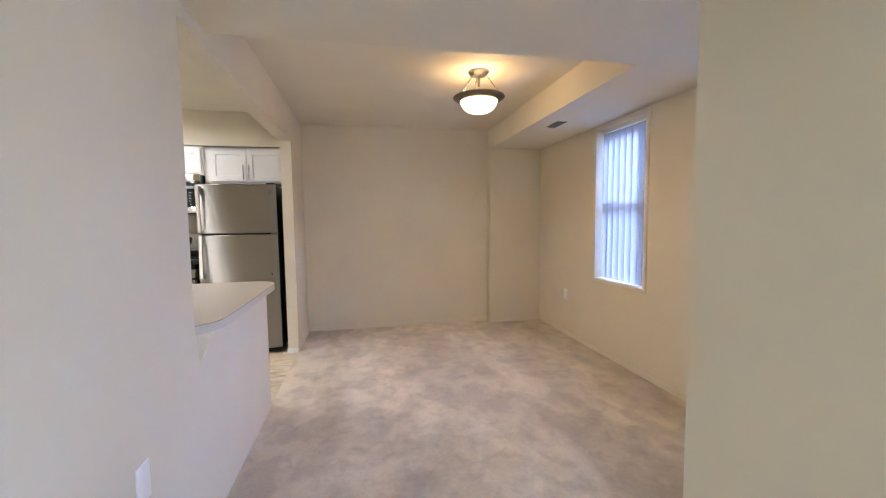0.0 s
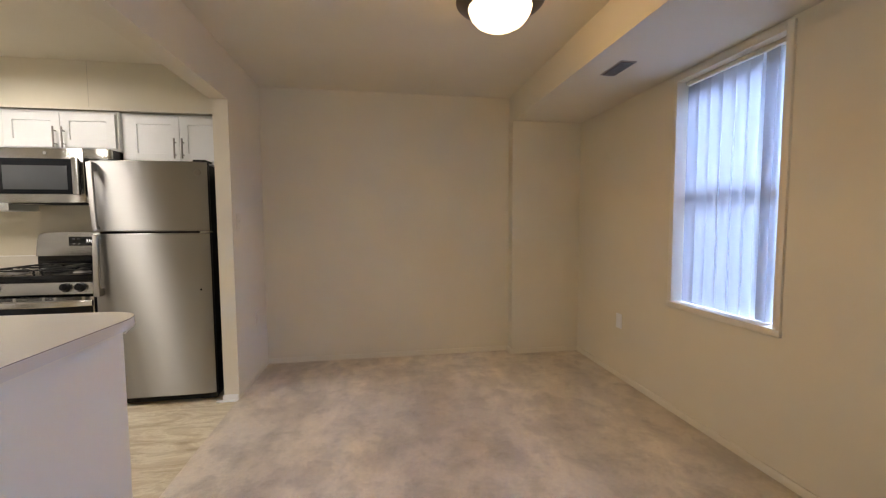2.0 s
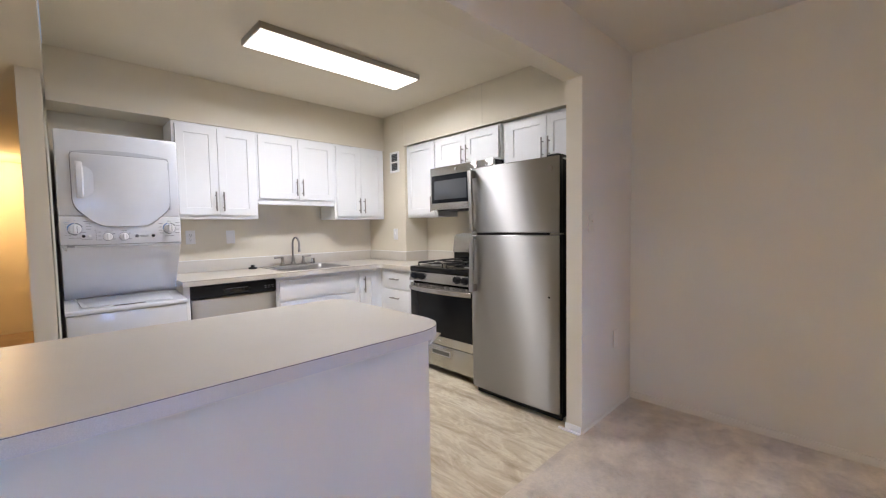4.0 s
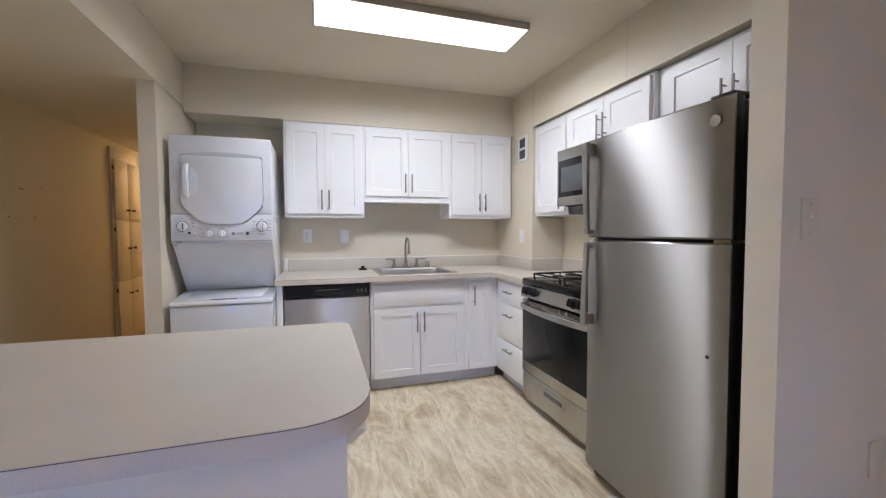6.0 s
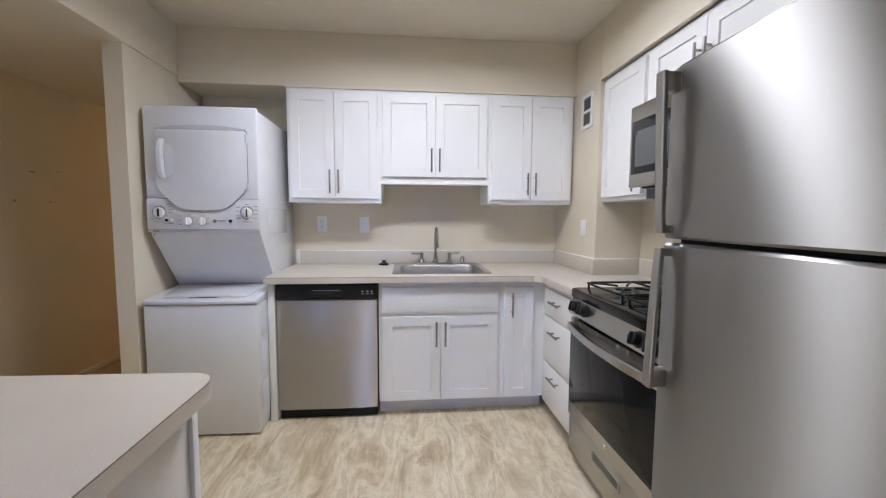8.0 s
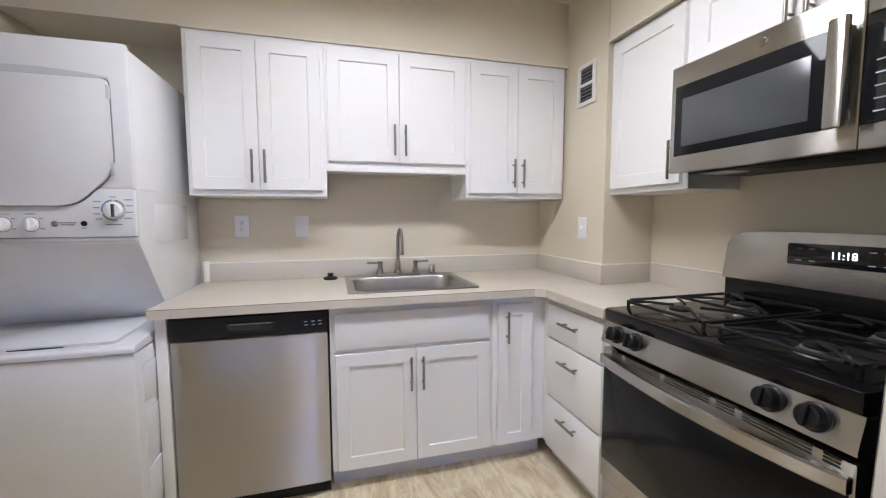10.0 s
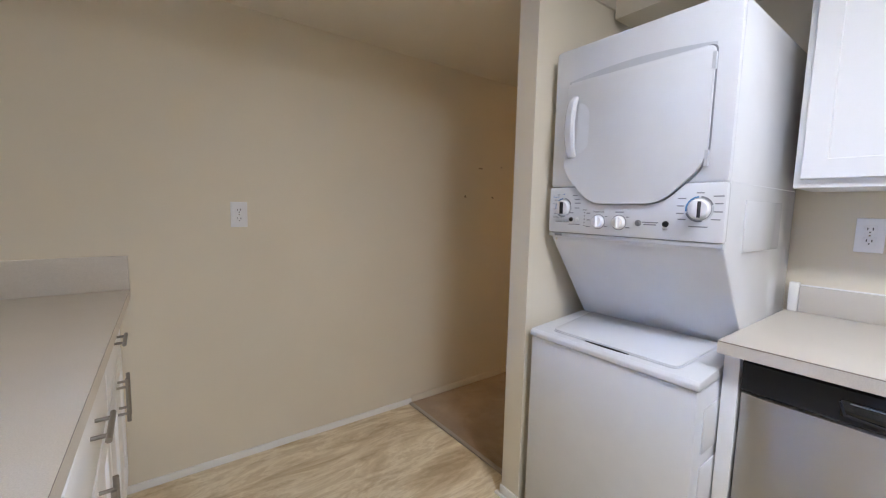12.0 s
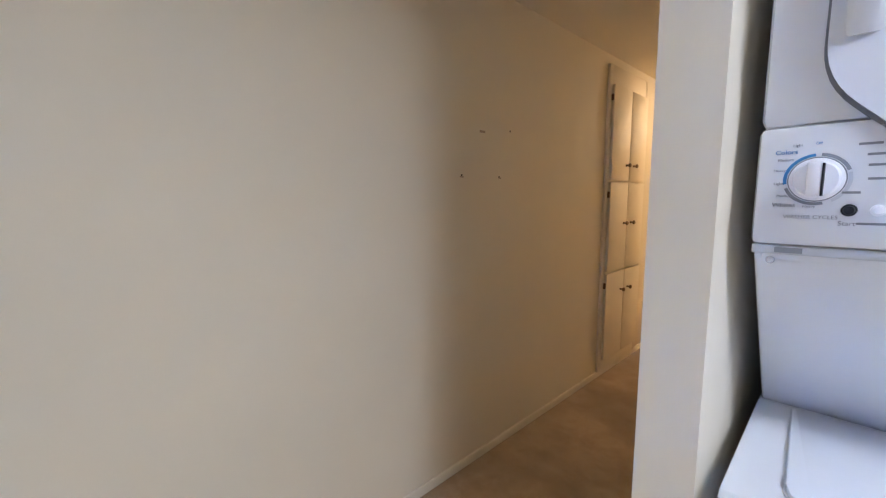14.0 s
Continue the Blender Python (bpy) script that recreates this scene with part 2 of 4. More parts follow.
def slab(bm, outline, z0, z1, bevel=0.0):
    # an upright prism over a plan outline
    lo = [bm.verts.new((x, y, z0)) for x, y in outline]
    hi = [bm.verts.new((x, y, z1)) for x, y in outline]
    bm.faces.new(lo[::-1])
    top = bm.faces.new(hi)
    for i in range(len(lo)):
        j = (i + 1) % len(lo)
        bm.faces.new((lo[i], lo[j], hi[j], hi[i]))
    if bevel:
        bmesh.ops.bevel(bm, geom=list(top.edges), offset=bevel, segments=2, profile=0.5, affect="EDGES")
    return bm


def mesh_of(name, bm, material, smooth=True, turned=True):
    if turned:
        bmesh.ops.recalc_face_normals(bm, faces=bm.faces)
    me = bpy.data.meshes.new(name)
    bm.to_mesh(me)
    bm.free()
    me.materials.append(material)
    if smooth:
        me.shade_smooth()
        me.set_sharp_from_angle(angle=radians(32))
    return me


def part(name, bm, material, parent, label="", turned=True):
    ob = new(name, mesh_of(name, bm, material, turned=turned))
    ob.parent = parent
    return tagged(ob, label)


def solid(name, bm, material, label, category, kind="", group=""):
    return tagged(new(name, mesh_of(name, bm, material)), label, category, group, kind)


def thing(name, m, label, category, group="", kind=""):
    ob = new(name)
    ob.empty_display_size = 0.05
    ob.matrix_world = m
    return tagged(ob, label, category, group, kind)


def writing(name, body, size, m, material, parent):
    # built-in font, turned into a mesh part
    cu = bpy.data.curves.new(name, "FONT")
    cu.body, cu.size, cu.extrude = body, size, 0.0003
    cu.align_x, cu.align_y = "CENTER", "CENTER"
    tmp = bpy.data.objects.new(name, cu)
    me = bpy.data.meshes.new_from_object(tmp)
    bpy.data.objects.remove(tmp)
    me.materials.append(material)
    ob = new(name, me)
    ob.parent = parent
    ob.matrix_basis = m
    return ob


# ---- the shell ----
XW, XE, YS, YN = -2.62, 3.09, 1.49, 5.425     # kitchen west wall, window wall, south wall, dining north wall
WX0, WX1 = 0.108, 0.226                       # the partition between kitchen and dining room
KY = 5.475                                    # kitchen north wall
LOW, ZK, ZD = 2.155, 2.455, 2.40              # low ceiling, kitchen ceiling, dining ceiling
YB = 2.64                                     # edge of the low ceiling
TOP = 2.75


def wall(name, *b, label="cream painted plaster wall"):
    return solid(name, boxed(*b), WALL, label, "wall", "structure")


wall("wall_west", XW - 0.12, XW, 2.53, KY + 0.12, 0, TOP)
wall("wall_kitchen_north", XW, WX0, KY, KY + 0.12, 0, TOP)
wall("wall_dining_north", WX0, XE + 0.25, YN, YN + 0.30, 0, TOP)
wall("wall_column", 2.43, XE, 5.312, YN, 0, LOW + 0.02, label="cream painted column at the corner")
wall("wall_chase", XW, -1.960, 5.172, KY, 0, TOP, label="cream painted boxed pipe chase")
wall("wall_south", -6.0, WX0, YS - 0.12, YS, 0, TOP)
wall("wall_partition_north", WX0 + 0.02, WX1, 4.70, YN, 0, TOP)
wall("wall_partition_south", WX0, WX1, -2.2, 2.335, 0, TOP)
wall("wall_beam", WX0, WX1, 2.335, 4.70, 2.08, TOP, label="cream painted beam over the opening")
wall("wall_half", WX0, WX1, 2.335, 3.50, 0, 0.855, label="cream painted half wall under the breakfast bar")
wall("wall_stub", -6.0, -1.83, 2.422, 2.518, 0, TOP, label="cream painted wall end beside the laundry niche")
wall("wall_hall_end", -6.12, -6.0, YS - 0.12, 2.53, 0, TOP)
wall("wall_entry_north", 1.966, XE + 0.25, 1.508, 1.628, 0, TOP)
wall("wall_entry_end", WX0, 1.966, -2.32, -2.2, 0, TOP)
# the unseen gap between parapet and lintel is added for the rear lamp
for nm, b in (("wall_entry_east", (0.42, 1.628, 0, TOP)), ("wall_entry_rear", (-2.2, -1.2, 0, TOP)), ("wall_entry_parapet", (-1.2, 0.42, 0, 0.35)), ("wall_entry_lintel", (-1.2, 0.42, 2.1, TOP))):
    wall(nm, 1.846, 1.966, *b)

# window wall with two openings
WINS = ((3.365, 4.11), (1.91, 2.655))
WZ0, WZ1 = 0.692, 2.15
bm = bmesh.new()
EX = XE + 0.25
box(bm, XE, EX, 1.508, YN + 0.3, 0, WZ0 + 0.03)
box(bm, XE, EX, 1.508, YN + 0.3, WZ1 - 0.03, TOP)
for y0, y1 in ((1.508, WINS[1][0] + 0.028), (WINS[1][1] - 0.028, WINS[0][0] + 0.028), (WINS[0][1] - 0.028, YN + 0.3)):
    box(bm, XE, EX, y0, y1, WZ0 + 0.03, WZ1 - 0.03)
solid("wall_east", bm, WALL, "cream painted wall with two tall windows", "wall", "structure")

# ceilings
def ceiling(name, *b):
    return solid(name, boxed(*b), CEIL, "cream painted smooth ceiling", "ceiling", "structure")


ceiling("ceiling_kitchen", XW - 0.12, WX0, 2.532, KY + 0.12, ZK, ZK + 0.1)
ceiling("ceiling_dining", WX1, XE, YB, YN, ZD, ZD + 0.1)
ceiling("ceiling_entry", WX1, XE, -2.32, YB, LOW, LOW + 0.3)
ceiling("ceiling_passage", -6.0, WX0, YS, 2.529, LOW - 0.01, LOW + 0.35)
solid("soffit_window", boxed(2.435, XE, YB, YN, LOW + 0.012, ZD + 0.05), CEIL, "cream painted duct soffit along the windows", "soffit", "structure")
solid("soffit_west", boxed(XW, -2.318, 2.53, 5.172, 2.105, ZK), WALL, "cream painted soffit over the wall cabinets", "soffit", "structure")
solid("soffit_north", boxed(-1.960, WX0, 5.176, KY, 2.105, ZK), WALL, "cream painted soffit over the wall cabinets", "soffit", "structure")
for nm, b in (("trim_soffit_west", (-2.318, -2.308, 3.19, 5.172, 2.096, 2.112)), ("trim_soffit_north", (-1.960, WX0, 5.167, 5.176, 2.096, 2.112))):
    solid(nm, boxed(*b), TRIM, "thin painted trim strip under the soffit", "trim", "structure")

# a hairline joint in the soffit's plaster
solid("trim_soffit_joint", boxed(-0.907, -0.9045, 5.1754, 5.1765, 2.112, ZK), plain("joint_shade", (0.50, 0.45, 0.36), 0.8), "hairline joint in the painted soffit", "joint", "structure")

# floors
solid("floor_carpet", boxed(WX1 - 0.007, XE + 0.2, -2.3, YN + 0.1, -0.1, 0.008), CARPET, "beige cut-pile carpet with footprints and nap marks", "carpet", "structure")
solid("floor_hall_carpet", boxed(-6.0, -1.93, YS - 0.1, 2.46, -0.1, 0.008), HALL_CARPET, "cut-pile carpet in the hallway, darker and browner than the beige", "carpet", "structure")
bm = bmesh.new()
box(bm, -1.93, WX1 - 0.007, YS - 0.1, 2.53, -0.1, 0)
box(bm, XW, WX1 - 0.007, 2.53, KY + 0.05, -0.1, 0)
solid("floor_vinyl", bm, VINYL, "beige marbled vinyl kitchen floor with tan veins", "vinyl floor", "structure")
solid("trim_threshold", boxed(-1.945, -1.92, YS + 0.012, 2.420, 0, 0.011, bevel=0.004), plain("threshold_metal", (0.35, 0.31, 0.26), 0.45), "thin threshold strip between vinyl and carpet", "threshold", "structure")

# baseboards
def baseboard(*b, material=None, label="low painted baseboard along the wall"):
    return solid("baseboard", boxed(*b, bevel=0.004), material or TRIM, label, "baseboard", "structure")


H, T = 0.052, 0.012
baseboard(WX1, 2.43, YN - T, YN, 0, H)
baseboard(2.43 - T, XE, 5.312 - T, 5.312, 0, H)
baseboard(2.43 - T, 2.43, 5.312, YN - T, 0, H)
baseboard(XE - T, XE, 1.628, 5.312 - T, 0, H)
baseboard(WX1, WX1 + 0.006, 4.70, YN - T, 0, 0.03)
baseboard(1.966, XE - T, 1.628, 1.628 + T, 0, H)
baseboard(-0.50, -1.94, YS, YS + 0.014, 0, 0.034, material=WHITE_TRIM, label="white quarter-round strip along the wall")
baseboard(-6.0, -1.94, YS, YS + T, 0, 0.048)
baseboard(-6.0, -1.83, 2.420 - T, 2.420, 0, 0.048)


def cove_base(name, x0, x1, y0, y1, lean):
    # white vinyl base wrapped round a wall end, with a flared toe
    bm = bmesh.new()
    box(bm, x0, x1, y0, y1, 0, 0.05, bevel=0.003)
    box(bm, x0 - lean[0], x1 + lean[1], y0 - lean[2], y1 + lean[3], 0, 0.012, bevel=0.004)
    return solid(name, bm, WHITE_TRIM, "white vinyl cove base round the wall end", "baseboard", "structure")


cove_base("trim_pillar_base", WX0 + 0.012, WX1 - 0.004, 4.692, 4.70, (0.04, 0, 0.012, 0))
cove_base("trim_stub_base", -1.83, -1.822, 2.417, 2.523, (0, 0.012, 0.02, 0.02))

# ---- windows ----
def window(name, y0, y1):
    w = thing(name, pose(XE, 0, 0), "tall white-framed sash window with closed vertical blinds", "window", kind="structure")
    f = 0.036
    for nm, b in (("casing_side", (y0, y0 + f, WZ0, WZ1)), ("casing_side", (y1 - f, y1, WZ0, WZ1)), ("casing_top", (y0 + f, y1 - f, WZ1 - f, WZ1)), ("sill", (y0 - 0.004, y1 + 0.004, WZ0, WZ0 + f))):
        d = 0.018 if nm == "sill" else 0.013
        part(nm, boxed(-d, 0.16, *b, bevel=0.003) if nm != "sill" else boxed(-d, 0.16, *b, bevel=0.005), TRIM, w)
    mid = 1.46
    for nm, b in (("sash_side", (y0 + f, y0 + f + 0.045, WZ0 + f, WZ1 - f)), ("sash_side", (y1 - f - 0.045, y1 - f, WZ0 + f, WZ1 - f)), ("sash_rail", (y0 + f, y1 - f, WZ0 + f, WZ0 + f + 0.06)), ("sash_rail", (y0 + f, y1 - f, WZ1 - f - 0.05, WZ1 - f)), ("meeting_rail", (y0 + f, y1 - f, mid - 0.03, mid + 0.03))):
        part(nm, boxed(0.162, 0.205, *b, bevel=0.004), WHITE_TRIM, w)
    for z0, z1 in ((WZ0 + f + 0.06, mid - 0.03), (mid + 0.03, WZ1 - f - 0.05)):
        g = part("pane", boxed(0.18, 0.186, y0 + f + 0.045, y1 - f - 0.045, z0, z1), GLASS, w, "clear window glass")
        g.visible_shadow = False
    return w


window("window_1", *WINS[0])
window("window_2", *WINS[1])


def vertical_blind(y0, y1, turn):
    b = thing("vertical_blind", pose(XE + 0.06, 0, 0), "white vinyl vertical blind, closed, lit by daylight", "blind", "window blinds")
    a, c = y0 + 0.045, y1 - 0.045
    part("headrail", boxed(-0.018, 0.018, a, c, WZ1 - 0.062, WZ1 - 0.038, bevel=0.003), TRIM, b, "cream metal headrail")
    n, wide = 7, 0.104
    step = (c - a - 0.07) / n
    for i in range(n):
        y = a + 0.07 + step * (i + 0.5)
        bm = bmesh.new()
        ang = radians(turn + random.uniform(-1.5, 1.5))
        cols, top, bot = 6, WZ1 - 0.066, WZ0 + 0.0375 + random.uniform(0, 0.003)
        lean = random.uniform(-0.006, 0.006)
        grid = []
        for k in range(cols + 1):
            u = (k / cols - 0.5) * wide
            bow = 0.005 * (1 - (2 * k / cols - 1) ** 2)
            px, py = u * math.sin(ang) - bow * math.cos(ang), u * math.cos(ang) + bow * math.sin(ang)
            grid.append((bm.verts.new((px, y + py, top)), bm.verts.new((px, y + py + lean, bot))))
        edges = [(tuple(p[0].co), tuple(p[1].co)) for p in grid]
        for p, q in zip(grid, grid[1:]):
            bm.faces.new((p[0], p[1], q[1], q[0]))
        part("vane", bm, BLIND, b, turned=False)
        # extra vane added close behind blocks daylight, so the end vane looks dark
        if not i:
            dark_backing = bmesh.new()
            for p, q in zip(edges, edges[1:]):
                dark_backing.faces.new([dark_backing.verts.new((x + 0.012, yy - 0.006, z)) for x, yy, z in (p[0], p[1], q[1], q[0])])
            part("vane", dark_backing, BLIND, b, turned=False)
        part("carrier", tube(bmesh.new(), (0, y, top), (0, y, top + 0.015), 0.005, 8), PLASTIC, b)
    return b


vertical_blind(*WINS[0], 6)
vertical_blind(*WINS[1], 6)

# ---- cabinets ----
def bar_pull(parent, x, z, vertical, length=0.155, y=-0.019):
    bm = bmesh.new()
    h, o = length / 2, length * 0.31
    d = (0, 0, 1) if vertical else (1, 0, 0)
    at = lambda s, yy: (x + d[0] * s, yy, z + d[2] * s)
    tube(bm, at(-h, y - 0.03), at(h, y - 0.03), 0.006, 12)
    for s in (-o, o):
        tube(bm, at(s, y), at(s, y - 0.03), 0.0045, 10)
    return part("handle", bm, NICKEL, parent, "brushed nickel bar handle")


def shaker(x0, x1, z0, z1, rail=0.058):
    # a framed door with a sunken panel, one solid, front at y = -0.019
    r = min(rail, (x1 - x0) * 0.3)
    bm = bmesh.new()
    loops = []
    for y, i in ((0, 0.0), (-0.0175, 0.0), (-0.019, 0.0015), (-0.019, r), (-0.0185, r + 0.0008), (-0.0105, r + 0.0025)):
        loops.append([bm.verts.new((x, y, z)) for x, z in ((x0 + i, z0 + i), (x1 - i, z0 + i), (x1 - i, z1 - i), (x0 + i, z1 - i))])
    for a, b in zip(loops, loops[1:]):
        for k in range(4):
            bm.faces.new((a[k], a[(k + 1) % 4], b[(k + 1) % 4], b[k]))
    bm.faces.new(loops[0])
    bm.faces.new(loops[-1])
    return bm


def cabinet(name, m, w, d, z0, z1, label, doors=(), drawers=(), toe=0.0, well=0.0, lip=0.0):
    """Width along local x, front towards local -y. doors: x0 x1 z0 z1 handle_x handle_z; drawers: x0 x1 z0 z1 handle_z."""
    c = thing(name, m, label, "cabinet", "kitchen cabinets")
    part("body", boxed(0, w, 0.0005, d, z0 + toe, z1 - well, bevel=0.0015, segs=1), CAB, c)
    if well:
        # open above, to take the sink's basin
        part("front_rail", boxed(0, w, 0.0005, 0.02, z1 - well, z1), CAB, c)
        for x0 in (0, w - 0.018):
            part("side_panel", boxed(x0, x0 + 0.018, 0.02, d, z1 - well, z1), CAB, c)
    if toe:
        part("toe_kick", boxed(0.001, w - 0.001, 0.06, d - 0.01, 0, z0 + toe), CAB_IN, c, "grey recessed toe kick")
    if lip:
        part("bottom_rail", boxed(0.0, w, -0.008, 0.012, z0 - lip, z0 - 0.0005, bevel=0.002), CAB, c)
    for x0, x1, a, b, hx, hz in doors:
        dr = part("door", shaker(x0, x1, a, b), CAB, c)
        if hx is not None:
            bar_pull(dr, hx, hz, True)
    for x0, x1, a, b, hand in drawers:
        f = part("drawer_front" if hand else "false_front", boxed(x0, x1, -0.019, 0, a, b, bevel=0.002), CAB, c)
        if hand:
            bar_pull(f, (x0 + x1) / 2, hand, False, min(0.135, (x1 - x0) * 0.45))
    return c


def two_doors(w, z0, z1, edge, foot, head, gap=0.003, hz=None, up=True):
    mid = w / 2
    hz = hz if hz is not None else (z0 + foot + 0.11 if up else z1 - head - 0.11)
    return ((edge, mid - gap / 2, z0 + foot, z1 - head, mid - 0.028, hz), (mid + gap / 2, w - edge, z0 + foot, z1 - head, mid + 0.028, hz))


def west(y, x=-2.319):
    return pose(x, y, 0, 0, 0, 90)


UZ = 2.096
cabinet("wall_cabinet", west(3.197), 0.615, 0.295, 1.346, UZ, "white shaker wall cabinet with two doors over the dishwasher", two_doors(0.615, 1.346, UZ, 0.02, 0.028, 0.022))
cabinet("wall_cabinet", west(3.8125), 0.738, 0.295, 1.491, UZ, "short white shaker wall cabinet with two doors over the sink", two_doors(0.738, 1.491, UZ, 0.012, 0.034, 0.022), lip=0.018)
cabinet("wall_cabinet", west(4.551), 0.605, 0.295, 1.346, UZ, "white shaker wall cabinet with two doors beside the corner", two_doors(0.605, 1.346, UZ, 0.02, 0.028, 0.022))
NY = 5.203
cabinet("wall_cabinet", pose(-1.957, NY, 0), 0.462, 0.27, 1.351, UZ, "narrow white shaker wall cabinet beside the microwave", ((0.02, 0.435, 1.377, UZ - 0.022, 0.405, 1.47),))
cabinet("wall_cabinet", pose(-1.494, NY, 0), 0.765, 0.27, 1.80, UZ, "low white shaker wall cabinet over the microwave", two_doors(0.765, 1.80, UZ, 0.015, 0.018, 0.022, hz=1.89))
cabinet("wall_cabinet", pose(-0.728, NY + 0.03, 0), 0.83, 0.24, 1.715, UZ, "low white shaker wall cabinet over the refrigerator", two_doors(0.83, 1.715, UZ, 0.055, 0.02, 0.022, hz=1.83))

CT = 0.893   # counter top
CB = CT - 0.038
BX = -1.990  # face of the west base cabinets
cabinet("base_cabinet", west(3.812, BX), 0.765, 0.60, 0, CB, "white sink base cabinet with two shaker doors", two_doors(0.765, 0.095, CB, 0.022, 0.008, 0.217, hz=0.53), ((0.022, 0.743, 0.660, 0.820, None),), toe=0.095, well=0.22)
cabinet("base_cabinet", west(4.578, BX), 0.29, 0.60, 0, CB, "narrow white base cabinet in the corner", ((0.024, 0.208, 0.103, 0.818, 0.066, 0.707),), toe=0.095)
cabinet("drawer_base", pose(-1.988, 4.86, 0), 0.508, 0.60, 0, CB, "white base cabinet with three drawers beside the range", (), ((0.062, 0.475, 0.662, 0.822, 0.757), (0.062, 0.475, 0.372, 0.652, 0.576), (0.062, 0.475, 0.105, 0.362, 0.300)), toe=0.095)
solid("end_panel", boxed(-2.60, -1.975, 3.158, 3.198, 0, CB, bevel=0.002), CAB, "white filler panel between washer and dishwasher", "panel")

# breakfast-bar side: base cabinets and a wall cabinet that face west
def east(y, x=-0.493):
    return pose(x, y, 0, 0, 0, -90)


for k, (ya, yb) in enumerate(((3.49, 2.835), (2.833, 2.165), (2.163, 1.494))):
    w = ya - yb
    cabinet("base_cabinet", east(ya), w, 0.59, 0, CB, "white base cabinet with a drawer over two doors", two_doors(w, 0.095, CB, 0.012, 0.01, 0.20, hz=0.565), ((0.012, w - 0.012, 0.672, 0.832, 0.775),), toe=0.095)
cabinet("wall_cabinet", east(2.30, -0.205), 0.808, 0.305, 1.694, LOW - 0.013, "white shaker wall cabinet above the breakfast bar", two_doors(0.808, 1.694, LOW - 0.01, 0.015, 0.02, 0.02, hz=1.80))

# ---- counters ----
def rounded(pts, n=8):
    # outline from (x, y, radius) corners
    out = []
    for i, (x, y, r) in enumerate(pts):
        p, a, b = Vector((x, y)), Vector(pts[i - 1][:2]), Vector(pts[(i + 1) % len(pts)][:2])
        if not r:
            out.append((x, y))
            continue
        u, v = (a - p).normalized(), (b - p).normalized()
        for k in range(n + 1):
            t = k / n
            q0, q1 = p + u * r, p + v * r
            q = (1 - t) ** 2 * q0 + 2 * t * (1 - t) * p + t * t * q1
            out.append((q.x, q.y))
    return out


S0, S1, SX0, SX1 = 3.913, 4.512, -2.567, -2.062   # the sink's cut-out
bm = bmesh.new()
FX = -1.935
slab(bm, [(XW, 3.150), (FX, 3.150), (FX, S0), (XW, S0)], CB, CT)
slab(bm, [(XW, S0), (SX0, S0), (SX0, S1), (XW, S1)], CB, CT)
slab(bm, [(SX1, S0), (FX, S0), (FX, S1), (SX1, S1)], CB, CT)
slab(bm, [(XW, S1), (FX, S1), (FX, 4.775), (-1.895, 4.815), (-1.478, 4.815), (-1.478, KY), (-1.960, KY), (-1.960, 5.172), (XW, 5.172)], CB, CT)
bmesh.ops.remove_doubles(bm, verts=bm.verts, dist=0.0005)
wt = thing("countertop", pose(0, 0, 0), "beige laminate countertop with a square edge", "countertop")
part("worktop", bm, LAMINATE, wt)
part("seam", boxed(FX - 0.002, FX + 0.0008, 3.150, 4.775, CT - 0.0034, CT - 0.0016), plain("edge_seam", (0.22, 0.17, 0.13), 0.6), wt)


def backsplash(name, *b):
    return solid(name, boxed(*b, bevel=0.003), LAMINATE, "low beige laminate backsplash strip along the wall", "backsplash", "structure")


BZ = CT + 0.1
backsplash("backsplash_west", XW, XW + 0.02, 3.190, 5.152, CT, BZ)
backsplash("backsplash_chase", XW, -1.960, 5.152, 5.172, CT, BZ)
backsplash("backsplash_chase_side", -1.960, -1.940, 5.152, KY - 0.02, CT, BZ)
backsplash("backsplash_north", -1.940, -1.478, KY - 0.02, KY, CT, BZ)
for nm, b in (("trim_caulk_west", (XW, XW + 0.007, 3.190, 5.152)), ("trim_caulk_chase", (XW + 0.007, -1.960, 5.165, 5.172)), ("trim_caulk_side", (-1.960, -1.953, 5.165, KY)), ("trim_caulk_north", (-1.953, -1.478, KY - 0.007, KY))):
    solid(nm, boxed(*b, BZ, BZ + 0.005, bevel=0.0015), WHITE_TRIM, "white caulk line along the top of the backsplash", "caulk", "structure")
solid("trim_backsplash_end", boxed(XW, XW + 0.024, 3.158, 3.188, CT, BZ + 0.012, bevel=0.003), WHITE_TRIM, "white end strip of the backsplash", "trim", "structure")

bar = thing("breakfast_bar", pose(0, 0, 0), "beige laminate breakfast bar with rounded corners", "countertop")
BAR = rounded([(-0.550, YS, 0), (WX0, YS, 0), (WX0, 2.342, 0), (WX1 - 0.01, 2.342, 0), (0.29, 2.42, 0.05), (0.300, 2.62, 0), (0.300, 3.555, 0.17), (-0.495, 3.555, 0.07)])
part("edge_band", slab(bmesh.new(), BAR, CT - 0.04, CT - 0.0032), LAMINATE, bar)
part("seam", slab(bmesh.new(), BAR, CT - 0.0032, CT - 0.0014), plain("brown_seam", (0.10, 0.075, 0.06), 0.6), bar, "dark seam line of the laminate edge")
part("top_sheet", slab(bmesh.new(), BAR, CT - 0.0014, CT), LAMINATE, bar).data.shade_flat()
solid("end_trim", boxed(-0.494, -0.470, 3.490, 3.502, 0, CB, bevel=0.003), CAB, "white corner strip at the end of the bar", "trim strip")
backsplash("backsplash_south", -0.550, WX0, YS, YS + 0.018, CT, BZ + 0.04)
bm = bmesh.new()
slab(bm, [(WX1, 2.36), (WX1 + 0.055, 2.36), (WX1 + 0.055, 2.385), (WX1, 2.385)], CB - 0.10, CB - 0.003)
